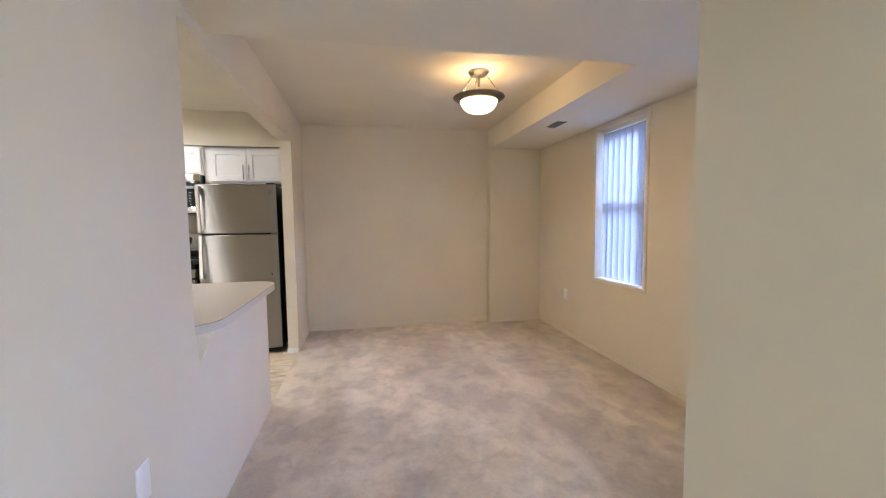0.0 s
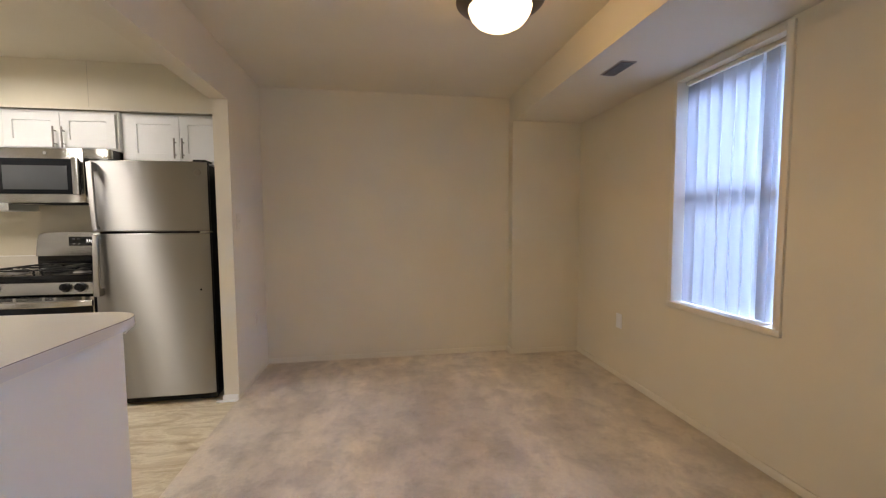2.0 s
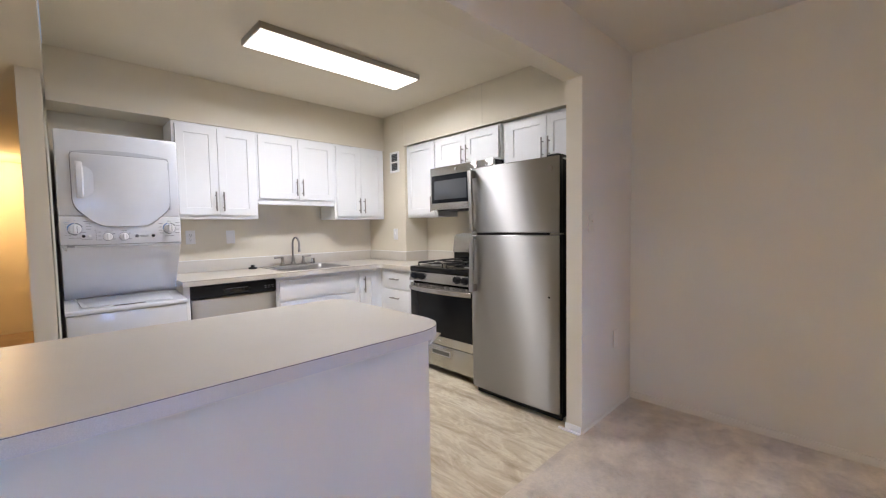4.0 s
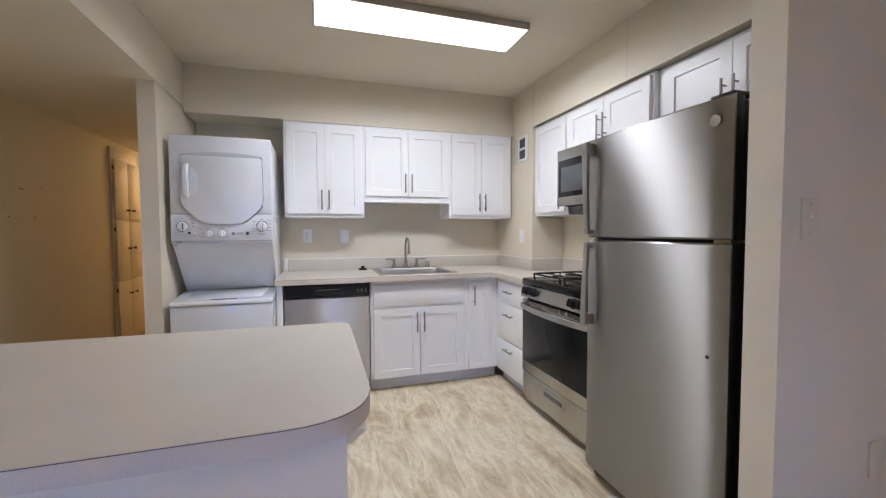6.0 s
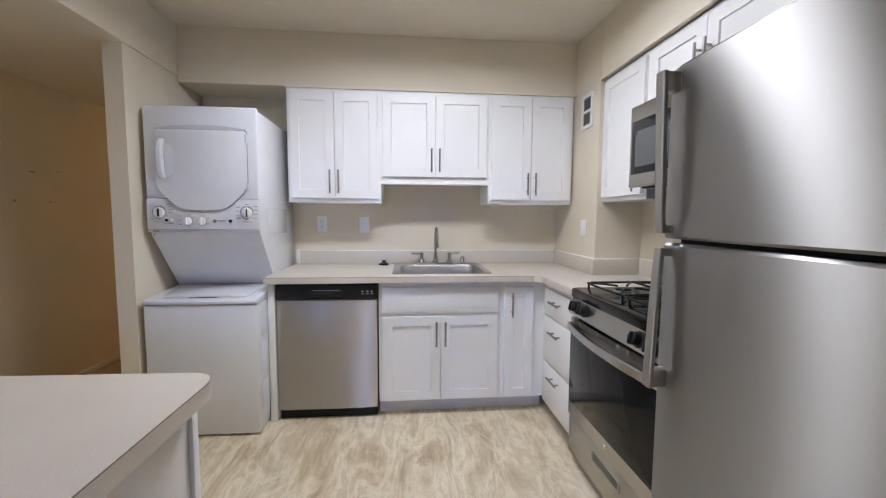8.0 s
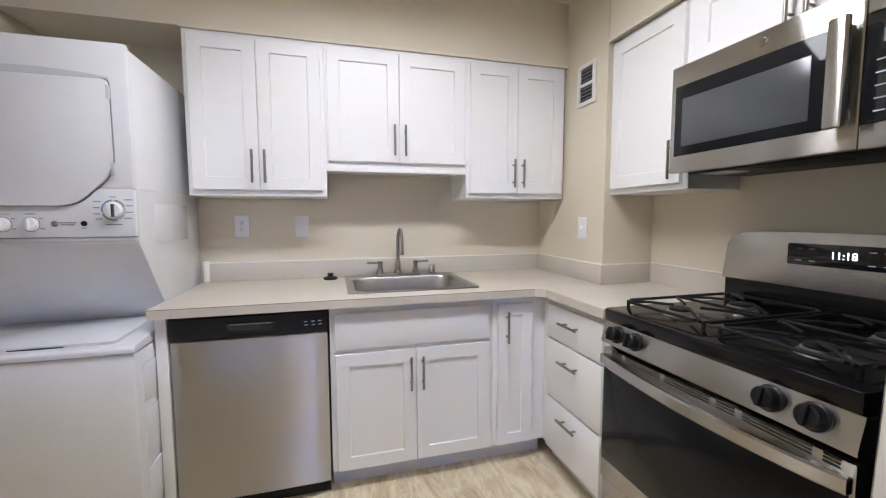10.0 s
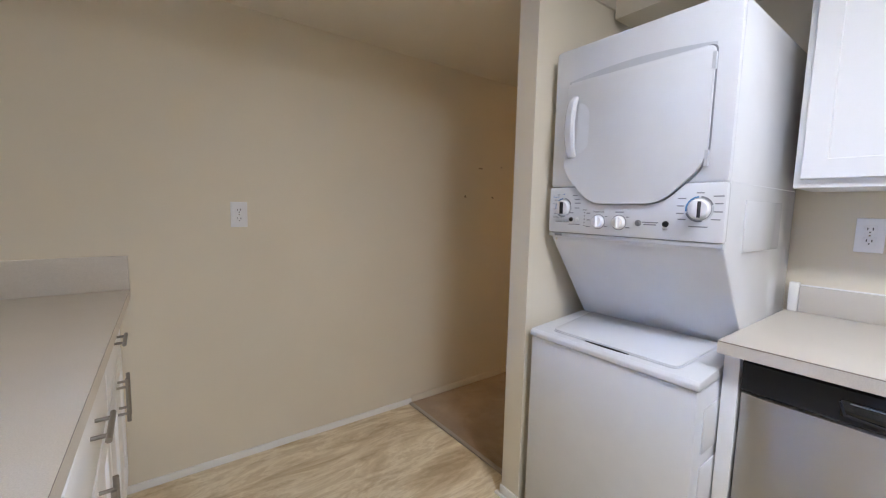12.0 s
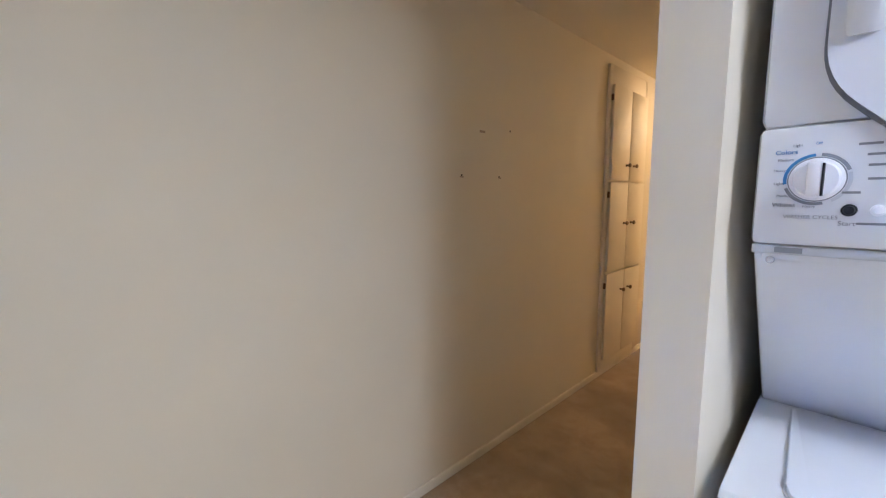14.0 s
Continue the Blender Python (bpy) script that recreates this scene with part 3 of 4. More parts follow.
for v in bm.verts:
    if v.co.z < CB - 0.05 and v.co.x > WX1 + 0.03:
        v.co.x = WX1 + 0.012
cove = bmesh.new()
slab(cove, [(-0.40, 3.502), (WX1 + 0.03, 3.502), (WX1 + 0.03, 3.538), (-0.40, 3.538)], CB - 0.042, CB - 0.003)
for v in cove.verts:
    if v.co.z < CB - 0.03:
        v.co.y = min(v.co.y, 3.510)
        v.co.x = min(v.co.x, WX1 + 0.004)
solid("bar_cove", cove, TRIM, "painted cove strip under the end of the bar", "trim strip")
solid("bar_bracket", bm, TRIM, "small painted bracket under the breakfast bar", "bracket")

# ---- sink and tap ----
sink = thing("kitchen_sink", pose(0, 0, CT), "drop-in stainless steel sink with one basin", "sink")
bm = bmesh.new()
ox0, ox1, oy0, oy1 = SX0 - 0.025, SX1 + 0.03, S0 - 0.02, S1 + 0.02
ix0, ix1, iy0, iy1 = SX0 + 0.080, SX1 - 0.004, S0 + 0.022, S1 - 0.022
outer = rounded([(ox0, oy0, 0.025), (ox1, oy0, 0.025), (ox1, oy1, 0.025), (ox0, oy1, 0.025)], 5)
inner = rounded([(ix0, iy0, 0.08), (ix1, iy0, 0.08), (ix1, iy1, 0.08), (ix0, iy1, 0.08)], 5)
cx, cy = (ix0 + ix1) / 2, (iy0 + iy1) / 2
rings = []
for pts, z, k in ((outer, 0.001, 1), (outer, 0.006, 0.995), (outer, 0.007, 0.975), (inner, 0.004, 1.02), (inner, -0.004, 1.0), (inner, -0.10, 0.96), (inner, -0.155, 0.90), (inner, -0.165, 0.6), (inner, -0.168, 0.1)):
    rings.append([bm.verts.new((cx + (x - cx) * k, cy + (y - cy) * k, z)) for x, y in pts])
for u, v in zip(rings, rings[1:]):
    for i in range(len(u)):
        bm.faces.new((u[i], u[(i + 1) % len(u)], v[(i + 1) % len(u)], v[i]))
bm.faces.new(rings[-1])
part("basin", bm, SINK, sink)
part("drain", lathe(bmesh.new(), [(0.042, 0), (0.042, 0.004), (0.03, 0.005), (0.02, 0.001)], (cx, cy, -0.166)), CHROME, sink)

tap = thing("kitchen_tap", pose(-2.545, 4.203, CT + 0.006), "brushed nickel gooseneck tap with two lever handles", "tap")
part("base_plate", boxed(-0.028, 0.028, -0.13, 0.13, 0, 0.012, bevel=0.005), NICKEL, tap)
part("spout_base", lathe(bmesh.new(), [(0.025, 0.012), (0.023, 0.024), (0.016, 0.032), (0.0145, 0.078), (0.0105, 0.084)]), NICKEL, tap)
pts = [(0, 0, 0.07), (0, 0, 0.14), (0, 0, 0.197)]
for k in range(1, 11):
    a = math.pi * k / 11 * 1.12
    pts.append((0.075 - 0.075 * math.cos(a), 0, 0.197 + 0.075 * math.sin(a)))
pts.append((pts[-1][0] - 0.004, 0, pts[-1][2] - 0.035))
part("spout", bent_tube(bmesh.new(), pts, 0.0095, 12), NICKEL, tap)
part("spout_tip", tube(bmesh.new(), pts[-1], (pts[-1][0] - 0.001, 0, pts[-1][2] - 0.025), 0.0125, 14), NICKEL, tap)
for s in (-1, 1):
    h = part("handle_base", lathe(bmesh.new(), [(0.022, 0.012), (0.020, 0.022), (0.013, 0.032), (0.0115, 0.062), (0.0145, 0.070), (0.014, 0.082), (0.008, 0.087)], (0, s * 0.105, 0)), NICKEL, tap)
    part("lever", tube(bmesh.new(), (0, s * 0.100, 0.077), (0.008, s * 0.182, 0.080), 0.0055, 12, 0.0085), NICKEL, h)
tagged(new("air_gap", mesh_of("air_gap", lathe(bmesh.new(), [(0.021, 0), (0.021, 0.045), (0.017, 0.055), (0.006, 0.058)], (-2.545, 4.41, CT + 0.006)), CHROME)), "chrome air gap cap beside the tap", "air gap")
tagged(new("sink_stopper", mesh_of("sink_stopper", lathe(bmesh.new(), [(0.037, 0), (0.04, 0.008), (0.032, 0.014), (0.017, 0.018), (0.014, 0.026), (0.02, 0.032), (0.012, 0.036)], (-2.53, 3.815, CT)), BLACK)), "black rubber sink stopper lying on the counter", "stopper")

# ---- dishwasher ----
def bowed(x0, x1, z0, z1, y, bow, depth, nx=14, edge=0.006):
    # a door slab whose front bulges a little, front towards -y
    bm = bmesh.new()
    front, back = [], []
    for i in range(nx + 1):
        u = i / nx
        x = x0 + (x1 - x0) * u
        b = bow * (1 - (2 * u - 1) ** 2) - (edge if i in (0, nx) else 0)
        front.append([bm.verts.new((x, y - b + (edge if j in (0, 5) else 0), z)) for j, z in enumerate((z0, z0 + edge, z0 + (z1 - z0) / 3, z0 + 2 * (z1 - z0) / 3, z1 - edge, z1))])
        back.append([bm.verts.new((x, y + depth, z0)), bm.verts.new((x, y + depth, z1))])
    for p, q, bp, bq in zip(front, front[1:], back, back[1:]):
        for j in range(5):
            bm.faces.new((p[j], q[j], q[j + 1], p[j + 1]))
        bm.faces.new((bp[0], bq[0], q[0], p[0]))
        bm.faces.new((p[5], q[5], bq[1], bp[1]))
        bm.faces.new((bq[0], bp[0], bp[1], bq[1]))
    for col, bk in ((front[0], back[0]), (front[-1], back[-1])):
        bm.faces.new((*col, bk[1], bk[0]))
    return bm


dw = thing("dishwasher", pose(-1.968, 3.204, 0, 0, 0, 90), "stainless steel dishwasher with a black control strip", "dishwasher")
W = 0.602
part("tub", boxed(0.004, W - 0.004, 0.035, 0.59, 0.064, 0.848), BLACK, dw)
part("door", bowed(0.003, W - 0.003, 0.066, 0.752, 0.004, 0.003, 0.03), STEEL_V, dw, "brushed stainless steel door")
strip = part("control_strip", bowed(0.002, W - 0.002, 0.755, 0.846, -0.004, 0.006, 0.04), BLACK, dw, "black plastic control strip")
part("grip_recess", boxed(0.205, 0.395, -0.0125, -0.004, 0.772, 0.816, bevel=0.004), GLOSS_BLACK, strip)
part("grip_edge", boxed(0.222, 0.378, -0.0142, -0.0118, 0.8085, 0.8115, bevel=0.001), GREY_INK, strip)
part("grip_lip", bent_tube(bmesh.new(), [(0.205, -0.011, 0.808), (0.215, -0.013, 0.778), (0.30, -0.0145, 0.772), (0.385, -0.013, 0.778), (0.395, -0.011, 0.808)], 0.004, 8), BLACK, strip)
for i, x in enumerate((0.425, 0.475, 0.505, 0.535, 0.562)):
    part("button_mark", boxed(x, x + 0.014, -0.0075, -0.002, 0.80, 0.804), ENAMEL_GREY, strip)
    part("button_mark", boxed(x + 0.002, x + 0.016, -0.0075, -0.002, 0.786, 0.789), ENAMEL_GREY, strip)
part("kick_plate", boxed(0.005, W - 0.005, 0.045, 0.07, 0, 0.063), BLACK, dw)

# ---- stacked laundry unit ----
lau = thing("laundry_center", pose(0, 2.550, 0), "white stacked washer and dryer unit in a niche", "washer dryer")
LW, RX = 0.602, -2.595


def side_prism(bm, prof, y0, y1, bevel=0.0):
    # a prism along y over an x-z profile
    lo = [bm.verts.new((x, y0, z)) for x, z in prof]
    hi = [bm.verts.new((x, y1, z)) for x, z in prof]
    fs = [bm.faces.new(lo), bm.faces.new(hi[::-1])]
    for i in range(len(prof)):
        j = (i + 1) % len(prof)
        fs.append(bm.faces.new((lo[i], hi[i], hi[j], lo[j])))
    if bevel:
        bmesh.ops.bevel(bm, geom=list({e for f in fs for e in f.edges}), offset=bevel, segments=3, profile=0.5, affect="EDGES")
    return bm


def plate_grip():
    # the dark finger slot at the lid's front edge
    bm = bmesh.new()
    slab(bm, rounded([(-1.861, 0.22, 0.0), (-1.855, 0.30, 0.07), (-1.861, 0.38, 0.0), (-1.868, 0.30, 0.07)], 5), -0.001, 0.0028)
    for v in bm.verts:
        v.co.z += 0.7925 + (-1.84 - v.co.x) * 0.0781
    return bm


part("washer_cabinet", boxed(RX, -1.828, 0.003, LW - 0.003, 0.012, 0.762, bevel=0.008), ENAMEL, lau)
part("washer_top", side_prism(bmesh.new(), [(RX, 0.764), (-1.822, 0.764), (-1.822, 0.781), (-1.832, 0.791), (-2.16, 0.817), (RX, 0.817)], 0, LW, 0.0035), ENAMEL, lau)
bm = bmesh.new()
out = rounded([(-1.865, 0.075, 0.03), (-1.865, LW - 0.075, 0.03), (-2.155, LW - 0.055, 0.01), (-2.155, 0.055, 0.01)], 5)
slab(bm, out, -0.004, 0.008, 0.003)
for v in bm.verts:
    v.co.z += 0.7925 + (-1.84 - v.co.x) * 0.0781
part("washer_lid", bm, ENAMEL, lau, "white washer lid")
bm = bmesh.new()
out = rounded([(-1.862, 0.072, 0.03), (-1.862, LW - 0.072, 0.03), (-2.158, LW - 0.052, 0.01), (-2.158, 0.052, 0.01)], 5)
slab(bm, out, -0.004, 0.0018)
for v in bm.verts:
    v.co.z += 0.7925 + (-1.84 - v.co.x) * 0.0781
part("lid_gap", bm, ENAMEL_GREY, lau)
part("lid_grip", plate_grip(), BLACK, lau)
DXF = -1.905
part("dryer_cabinet", side_prism(bmesh.new(), [(RX, 0.80), (-2.185, 0.80), (-1.925, 1.150), (-1.925, 1.84), (RX, 1.84)], 0.003, LW - 0.003, 0.006), ENAMEL, lau)
part("slanted_panel", side_prism(bmesh.new(), [(-2.178, 0.818), (-1.918, 1.160), (-1.93, 1.166), (-2.19, 0.818)], 0.012, LW - 0.012, 0.002), ENAMEL, lau, "slanted white lower panel")
part("dryer_front", boxed(-1.93, DXF, 0, LW, 1.345, 1.854, bevel=0.014), ENAMEL, lau)
pan = part("control_panel", boxed(-1.93, DXF + 0.004, 0, LW, 1.172, 1.347, bevel=0.010), ENAMEL, lau, "white control panel with dials")
part("trim_band", boxed(-1.93, DXF - 0.002, 0.002, LW - 0.002, 1.158, 1.172, bevel=0.002), ENAMEL_GREY, lau)


def dryer_door_outline(g):
    y0, y1, z0, z1, c = 0.066 - g, 0.545 + g, 1.284 - g, 1.722 + g, 0.118
    return rounded([(y0, z1, 0.02), (y1, z1, 0.02), (y1, z0 + c, 0.05), (y1 - c, z0, 0.05), (y0 + c, z0, 0.05), (y0, z0 + c, 0.05)], 6)


def plate_yz(outline, x0, x1, bevel=0.0):
    bm = bmesh.new()
    lo = [bm.verts.new((x0, y, z)) for y, z in outline]
    hi = [bm.verts.new((x1, y, z)) for y, z in outline]
    bm.faces.new(lo)
    top = bm.faces.new(hi)
    for i in range(len(lo)):
        j = (i + 1) % len(lo)
        bm.faces.new((lo[i], lo[j], hi[j], hi[i]))
    if bevel:
        bmesh.ops.bevel(bm, geom=list(top.edges), offset=bevel, segments=2, profile=0.5, affect="EDGES")
    return bm


# raised grey crescent puts the scoop's shading on white enamel into colour
arch = [(0.066 + 0.479 * k / 16, 1.7245 + 0.026 * math.sin(math.pi * (0.06 + 0.94 * k / 16) / 1.06) ** 0.8) for k in range(17)]
part("scoop_shade", plate_yz(arch + [(0.545, 1.718), (0.066, 1.718)], DXF - 0.004, DXF + 0.0012), ENAMEL_GREY, lau, "grey crescent standing for the shade in the finger scoop above the door")
part("door_gasket", plate_yz(dryer_door_outline(0.0035), DXF - 0.004, DXF + 0.0040), GREY_INK, lau)
ddoor = part("dryer_door", plate_yz(dryer_door_outline(0), DXF, DXF + 0.014, 0.004), ENAMEL, lau, "white dryer door with cut corners")
hb = bmesh.new()
rows = []
for q in range(15):
    u = q / 14
    z = 1.452 + 0.218 * u
    out = 0.014 + 0.030 * math.sin(math.pi * u) ** 0.5
    wide = 0.017 + 0.003 * math.sin(math.pi * u)
    rows.append([hb.verts.new((DXF + out + dx, 0.100 + dy, z)) for dx, dy in ((-0.012, -wide), (-0.003, -wide), (0.003, -wide * 0.6), (0.004, 0), (0.003, wide * 0.6), (-0.003, wide), (-0.012, wide))])
for a, b in zip(rows, rows[1:]):
    for q in range(7):
        hb.faces.new((a[q], a[(q + 1) % 7], b[(q + 1) % 7], b[q]))
hb.faces.new(rows[0])
hb.faces.new(rows[-1])
part("door_handle", hb, ENAMEL, ddoor, "curved white handle")
# flat darker patch stands for the shaded hollow behind the handle
part("handle_shade_patch", plate_yz(rounded([(0.118, 1.46, 0.02), (0.165, 1.48, 0.03), (0.165, 1.62, 0.03), (0.118, 1.65, 0.02)], 4), DXF + 0.013, DXF + 0.0146), HOLLOW_SHADE, ddoor)
for z in (1.39, 1.655):
    part("hinge", boxed(DXF + 0.005, DXF + 0.016, 0.540, 0.549, z, z + 0.045), ENAMEL_GREY, ddoor)
PF = DXF + 0.004


def dial(y, z, r):
    k = part("dial", lathe(bmesh.new(), [(r * 1.15, -0.002), (r * 1.15, 0.002), (r, 0.003), (r * 0.96, 0.012), (r * 0.9, 0.014)], (0, 0, 0), "Y", 32), PLASTIC, pan)
    k.matrix_basis = pose(PF, y, z, 0, 0, 90)
    # a grey disc behind each dial paints the shadow ring round it
    if r > 0.022:
        part("dial_shade_ring", lathe(bmesh.new(), [(r * 1.21, -0.0005), (r * 1.20, 0.0009)], (0, 0, 0), "Y", 32), GREY_INK, k)
        g = part("grip", boxed(-0.009, 0.009, -0.034, -0.012, -r * 0.92, r * 0.92, bevel=0.004), PLASTIC, k)
        # black strip stands for the shaded side of the grip
        part("grip_shade", boxed(0.0068, 0.0092, -0.0343, -0.016, -r * 0.90, r * 0.80), BLACK, k)
        for a0, a1, ink in ((95, 190, BLUE_INK), (200, 285, GREY_INK), (20, 85, GREY_INK), (300, 375, ENAMEL_GREY)):
            ring = bmesh.new()
            prev = None
            for q in range(9):
                a = radians(a0 + (a1 - a0) * q / 8)
                pair = [ring.verts.new((rr * math.cos(a), -0.0006, rr * math.sin(a))) for rr in (r * 1.24, r * 1.40)]
                if prev:
                    ring.faces.new((prev[0], pair[0], pair[1], prev[1]))
                prev = pair
            part("dial_arc", ring, ink, k)
    else:
        part("dial_shade_ring", lathe(bmesh.new(), [(r * 1.28, -0.0005), (r * 1.26, 0.0008)], (0, 0, 0), "Y", 28), GREY_INK, k)
        part("grip", boxed(-0.005, 0.005, -0.024, -0.012, -r * 0.9, r * 0.9, bevel=0.003), PLASTIC, k)
    return k


for y, z, r in ((0.069, 1.269, 0.026), (0.217, 1.221, 0.0205), (0.294, 1.221, 0.0205), (0.535, 1.269, 0.027)):
    dial(y, z, r)
for y, z, r, mt in ((0.105, 1.226, 0.0065, BLACK), (0.132, 1.226, 0.006, PLASTIC), (0.445, 1.222, 0.0075, BLACK), (0.360, 1.222, 0.008, GREY_INK)):
    b = part("button", lathe(bmesh.new(), [(r * 1.3, 0), (r * 1.2, 0.003), (r, 0.003), (r * 0.8, 0.006)], (0, 0, 0), "Y", 20), mt, pan)
    b.matrix_basis = pose(PF, y, z, 0, 0, 90)
for i in range(5):
    part("status_light", boxed(PF, PF + 0.001, 0.160, 0.163, 1.250 - i * 0.012, 1.2535 - i * 0.012), BLACK, pan)


def label_yz(body, y, z, size, mt=None):
    writing("lettering", body, size, pose(PF + 0.0006, y, z, 90, 0, 90), mt or GREY_INK, pan)


for body, y, z, size, mt in (("WASHER CYCLES", 0.066, 1.2155, 0.0075, None), ("Start", 0.104, 1.2075, 0.009, None), ("Colors", 0.034, 1.309, 0.009, BLUE_INK), ("Whites", 0.036, 1.2325, 0.009, None),
                             ("Light", 0.046, 1.318, 0.0055, None), ("Medium", 0.034, 1.298, 0.0055, None), ("Heavy", 0.028, 1.283, 0.0055, None), ("Light", 0.028, 1.264, 0.0055, None), ("Medium", 0.036, 1.246, 0.0055, None), ("Heavy", 0.064, 1.231, 0.0055, None),
                             ("Status", 0.162, 1.262, 0.007, None), ("Temperature", 0.217, 1.256, 0.008, None), ("Start", 0.445, 1.206, 0.008, None), ("Off", 0.068, 1.319, 0.005, BLUE_INK)):
    label_yz(body, y, z, size, mt)
for y, z, w in ((0.118, 1.314, 0.022), (0.127, 1.300, 0.022), (0.130, 1.286, 0.024), (0.128, 1.268, 0.018), (0.105, 1.250, 0.018), (0.128, 1.208, 0.03), (0.177, 1.250, 0.014), (0.177, 1.226, 0.012), (0.177, 1.202, 0.016), (0.294, 1.256, 0.03), (0.246, 1.240, 0.010), (0.323, 1.240, 0.010), (0.325, 1.205, 0.014), (0.246, 1.205, 0.012), (0.398, 1.225, 0.05), (0.398, 1.218, 0.04),
                (0.487, 1.300, 0.022), (0.582, 1.306, 0.026), (0.584, 1.285, 0.020), (0.583, 1.262, 0.022), (0.484, 1.278, 0.020), (0.484, 1.256, 0.020), (0.490, 1.238, 0.022), (0.578, 1.240, 0.024), (0.535, 1.316, 0.02), (0.535, 1.218, 0.05)):
    part("print_bar", boxed(PF, PF + 0.0006, y - w / 2, y + w / 2, z - 0.0016, z + 0.0016), GREY_INK, pan)
part("model_badge", boxed(DXF - 0.003, DXF - 0.0005, 0.03, 0.062, 1.161, 1.169), GREY_INK, lau)
part("screw", lathe(bmesh.new(), [(0.006, 0), (0.005, 0.002)], (0, 0, 0), "Y", 14), CHROME, lau).matrix_basis = pose(-1.925, 0.024, 1.147, 0, 0, 90)
for z0, z1 in ((0.13, 0.30), (0.34, 0.52), (0.56, 0.70)):
    part("side_rib", boxed(RX + 0.12, -1.88, LW - 0.0035, LW + 0.001, z0, z1, bevel=0.002), ENAMEL, lau)
part("side_rib", boxed(-2.42, -2.06, LW - 0.0035, LW + 0.001, 1.14, 1.30, bevel=0.002), ENAMEL, lau)
part("side_seam", boxed(RX + 0.02, -1.935, LW - 0.0035, LW - 0.0022, 1.346, 1.3485), ENAMEL_GREY, lau)

# ---- gas range ----
rg = thing("gas_range", pose(-1.472, 4.825, 0), "stainless steel gas range with a black cooktop", "range")
RW = 0.758
part("body", boxed(0.002, RW - 0.002, 0.03, 0.63, 0.05, 0.88), BLACK_ENAMEL, rg, "black enamel sides")
part("drawer", boxed(0.004, RW - 0.004, -0.004, 0.03, 0.055, 0.245, bevel=0.006), STEEL_X, rg, "stainless steel storage drawer")
part("drawer_pull", boxed(0.268, 0.492, -0.0070, -0.003, 0.160, 0.208, bevel=0.0018), STEEL_V, rg, "recessed steel drawer pull")
# raised plate of darkened steel stands for the shade in the pocket
part("pull_shade", boxed(0.278, 0.482, -0.0078, -0.004, 0.168, 0.200, bevel=0.0015), plain("shaded_steel", (0.16, 0.155, 0.15), 0.45, 0.6), rg)
od = part("oven_door", boxed(0.002, RW - 0.002, -0.012, 0.03, 0.25, 0.755, bevel=0.006), STEEL_X, rg, "stainless steel oven door")
part("door_glass", boxed(0.012, RW - 0.012, -0.0155, -0.011, 0.325, 0.69, bevel=0.003), OVEN_GLASS, od, "dark oven glass")
hd = bmesh.new()
rings = []
for i in range(17):
    u = i / 16
    out = 0.022 + 0.040 * math.sin(math.pi * u) ** 0.75
    rings.append([hd.verts.new((0.008 + (RW - 0.016) * u, -out + dy, 0.712 + dz)) for dy, dz in ((0.010, -0.017), (-0.004, -0.019), (-0.008, -0.013), (-0.008, 0.013), (-0.004, 0.019), (0.010, 0.017))])
for a, b in zip(rings, rings[1:]):
    for k in range(6):
        hd.faces.new((a[k], a[(k + 1) % 6], b[(k + 1) % 6], b[k]))
hd.faces.new(rings[0])
hd.faces.new(rings[-1])
for x in (0.008, RW - 0.038):
    box(hd, x, x + 0.030, -0.026, -0.010, 0.696, 0.728, bevel=0.004)
part("oven_handle", hd, STEEL_X, od, "bowed stainless steel handle bar")
for x, wv in ((0.05, 0.05), (0.12, 0.15), (0.29, 0.15), (0.46, 0.05), (0.53, 0.15), (0.70, 0.03)):
    for z in (0.7335, 0.7415, 0.7495):
        part("vent_slot", boxed(x, x + wv, -0.0135, -0.010, z, z + 0.0045), DARK, od)
part("handle_badge", lathe(bmesh.new(), [(0.012, 0), (0.011, 0.002)], (0.379, -0.012, 0.29), "Y", 20), CHROME, od)
pf = bmesh.new()
side = [(-0.020, 0.775), (-0.020, 0.786), (-0.002, 0.853), (0.05, 0.853), (0.05, 0.775)]
lo = [pf.verts.new((0, y, z)) for y, z in side]
hi = [pf.verts.new((RW, y, z)) for y, z in side]
pf.faces.new(lo)
pf.faces.new(hi)
for i in range(5):
    pf.faces.new((lo[i], lo[(i + 1) % 5], hi[(i + 1) % 5], hi[i]))
cp = part("control_panel", pf, STEEL_X, rg, "slanted stainless steel control panel")
for x in (0.075, 0.162, 0.592, 0.682):
    kn = part("knob", lathe(bmesh.new(), [(0.031, 0), (0.031, 0.006), (0.026, 0.009), (0.024, 0.032), (0.02, 0.036)], (0, 0, 0), "Y", 24), BLACK, cp, "black burner knob")
    kn.matrix_basis = pose(x, -0.0115, 0.818, -15, 0, 0)
    part("grip", boxed(-0.006, 0.006, -0.044, -0.02, -0.023, 0.023, bevel=0.003), BLACK, kn)
part("cooktop", boxed(0, RW, -0.012, 0.60, 0.854, 0.903, bevel=0.010), BLACK_ENAMEL, rg, "black enamel cooktop")
part("cooktop_well", boxed(0.03, RW - 0.03, 0.035, 0.55, 0.8975, 0.8995, bevel=0.0008), BLACK_ENAMEL, rg)
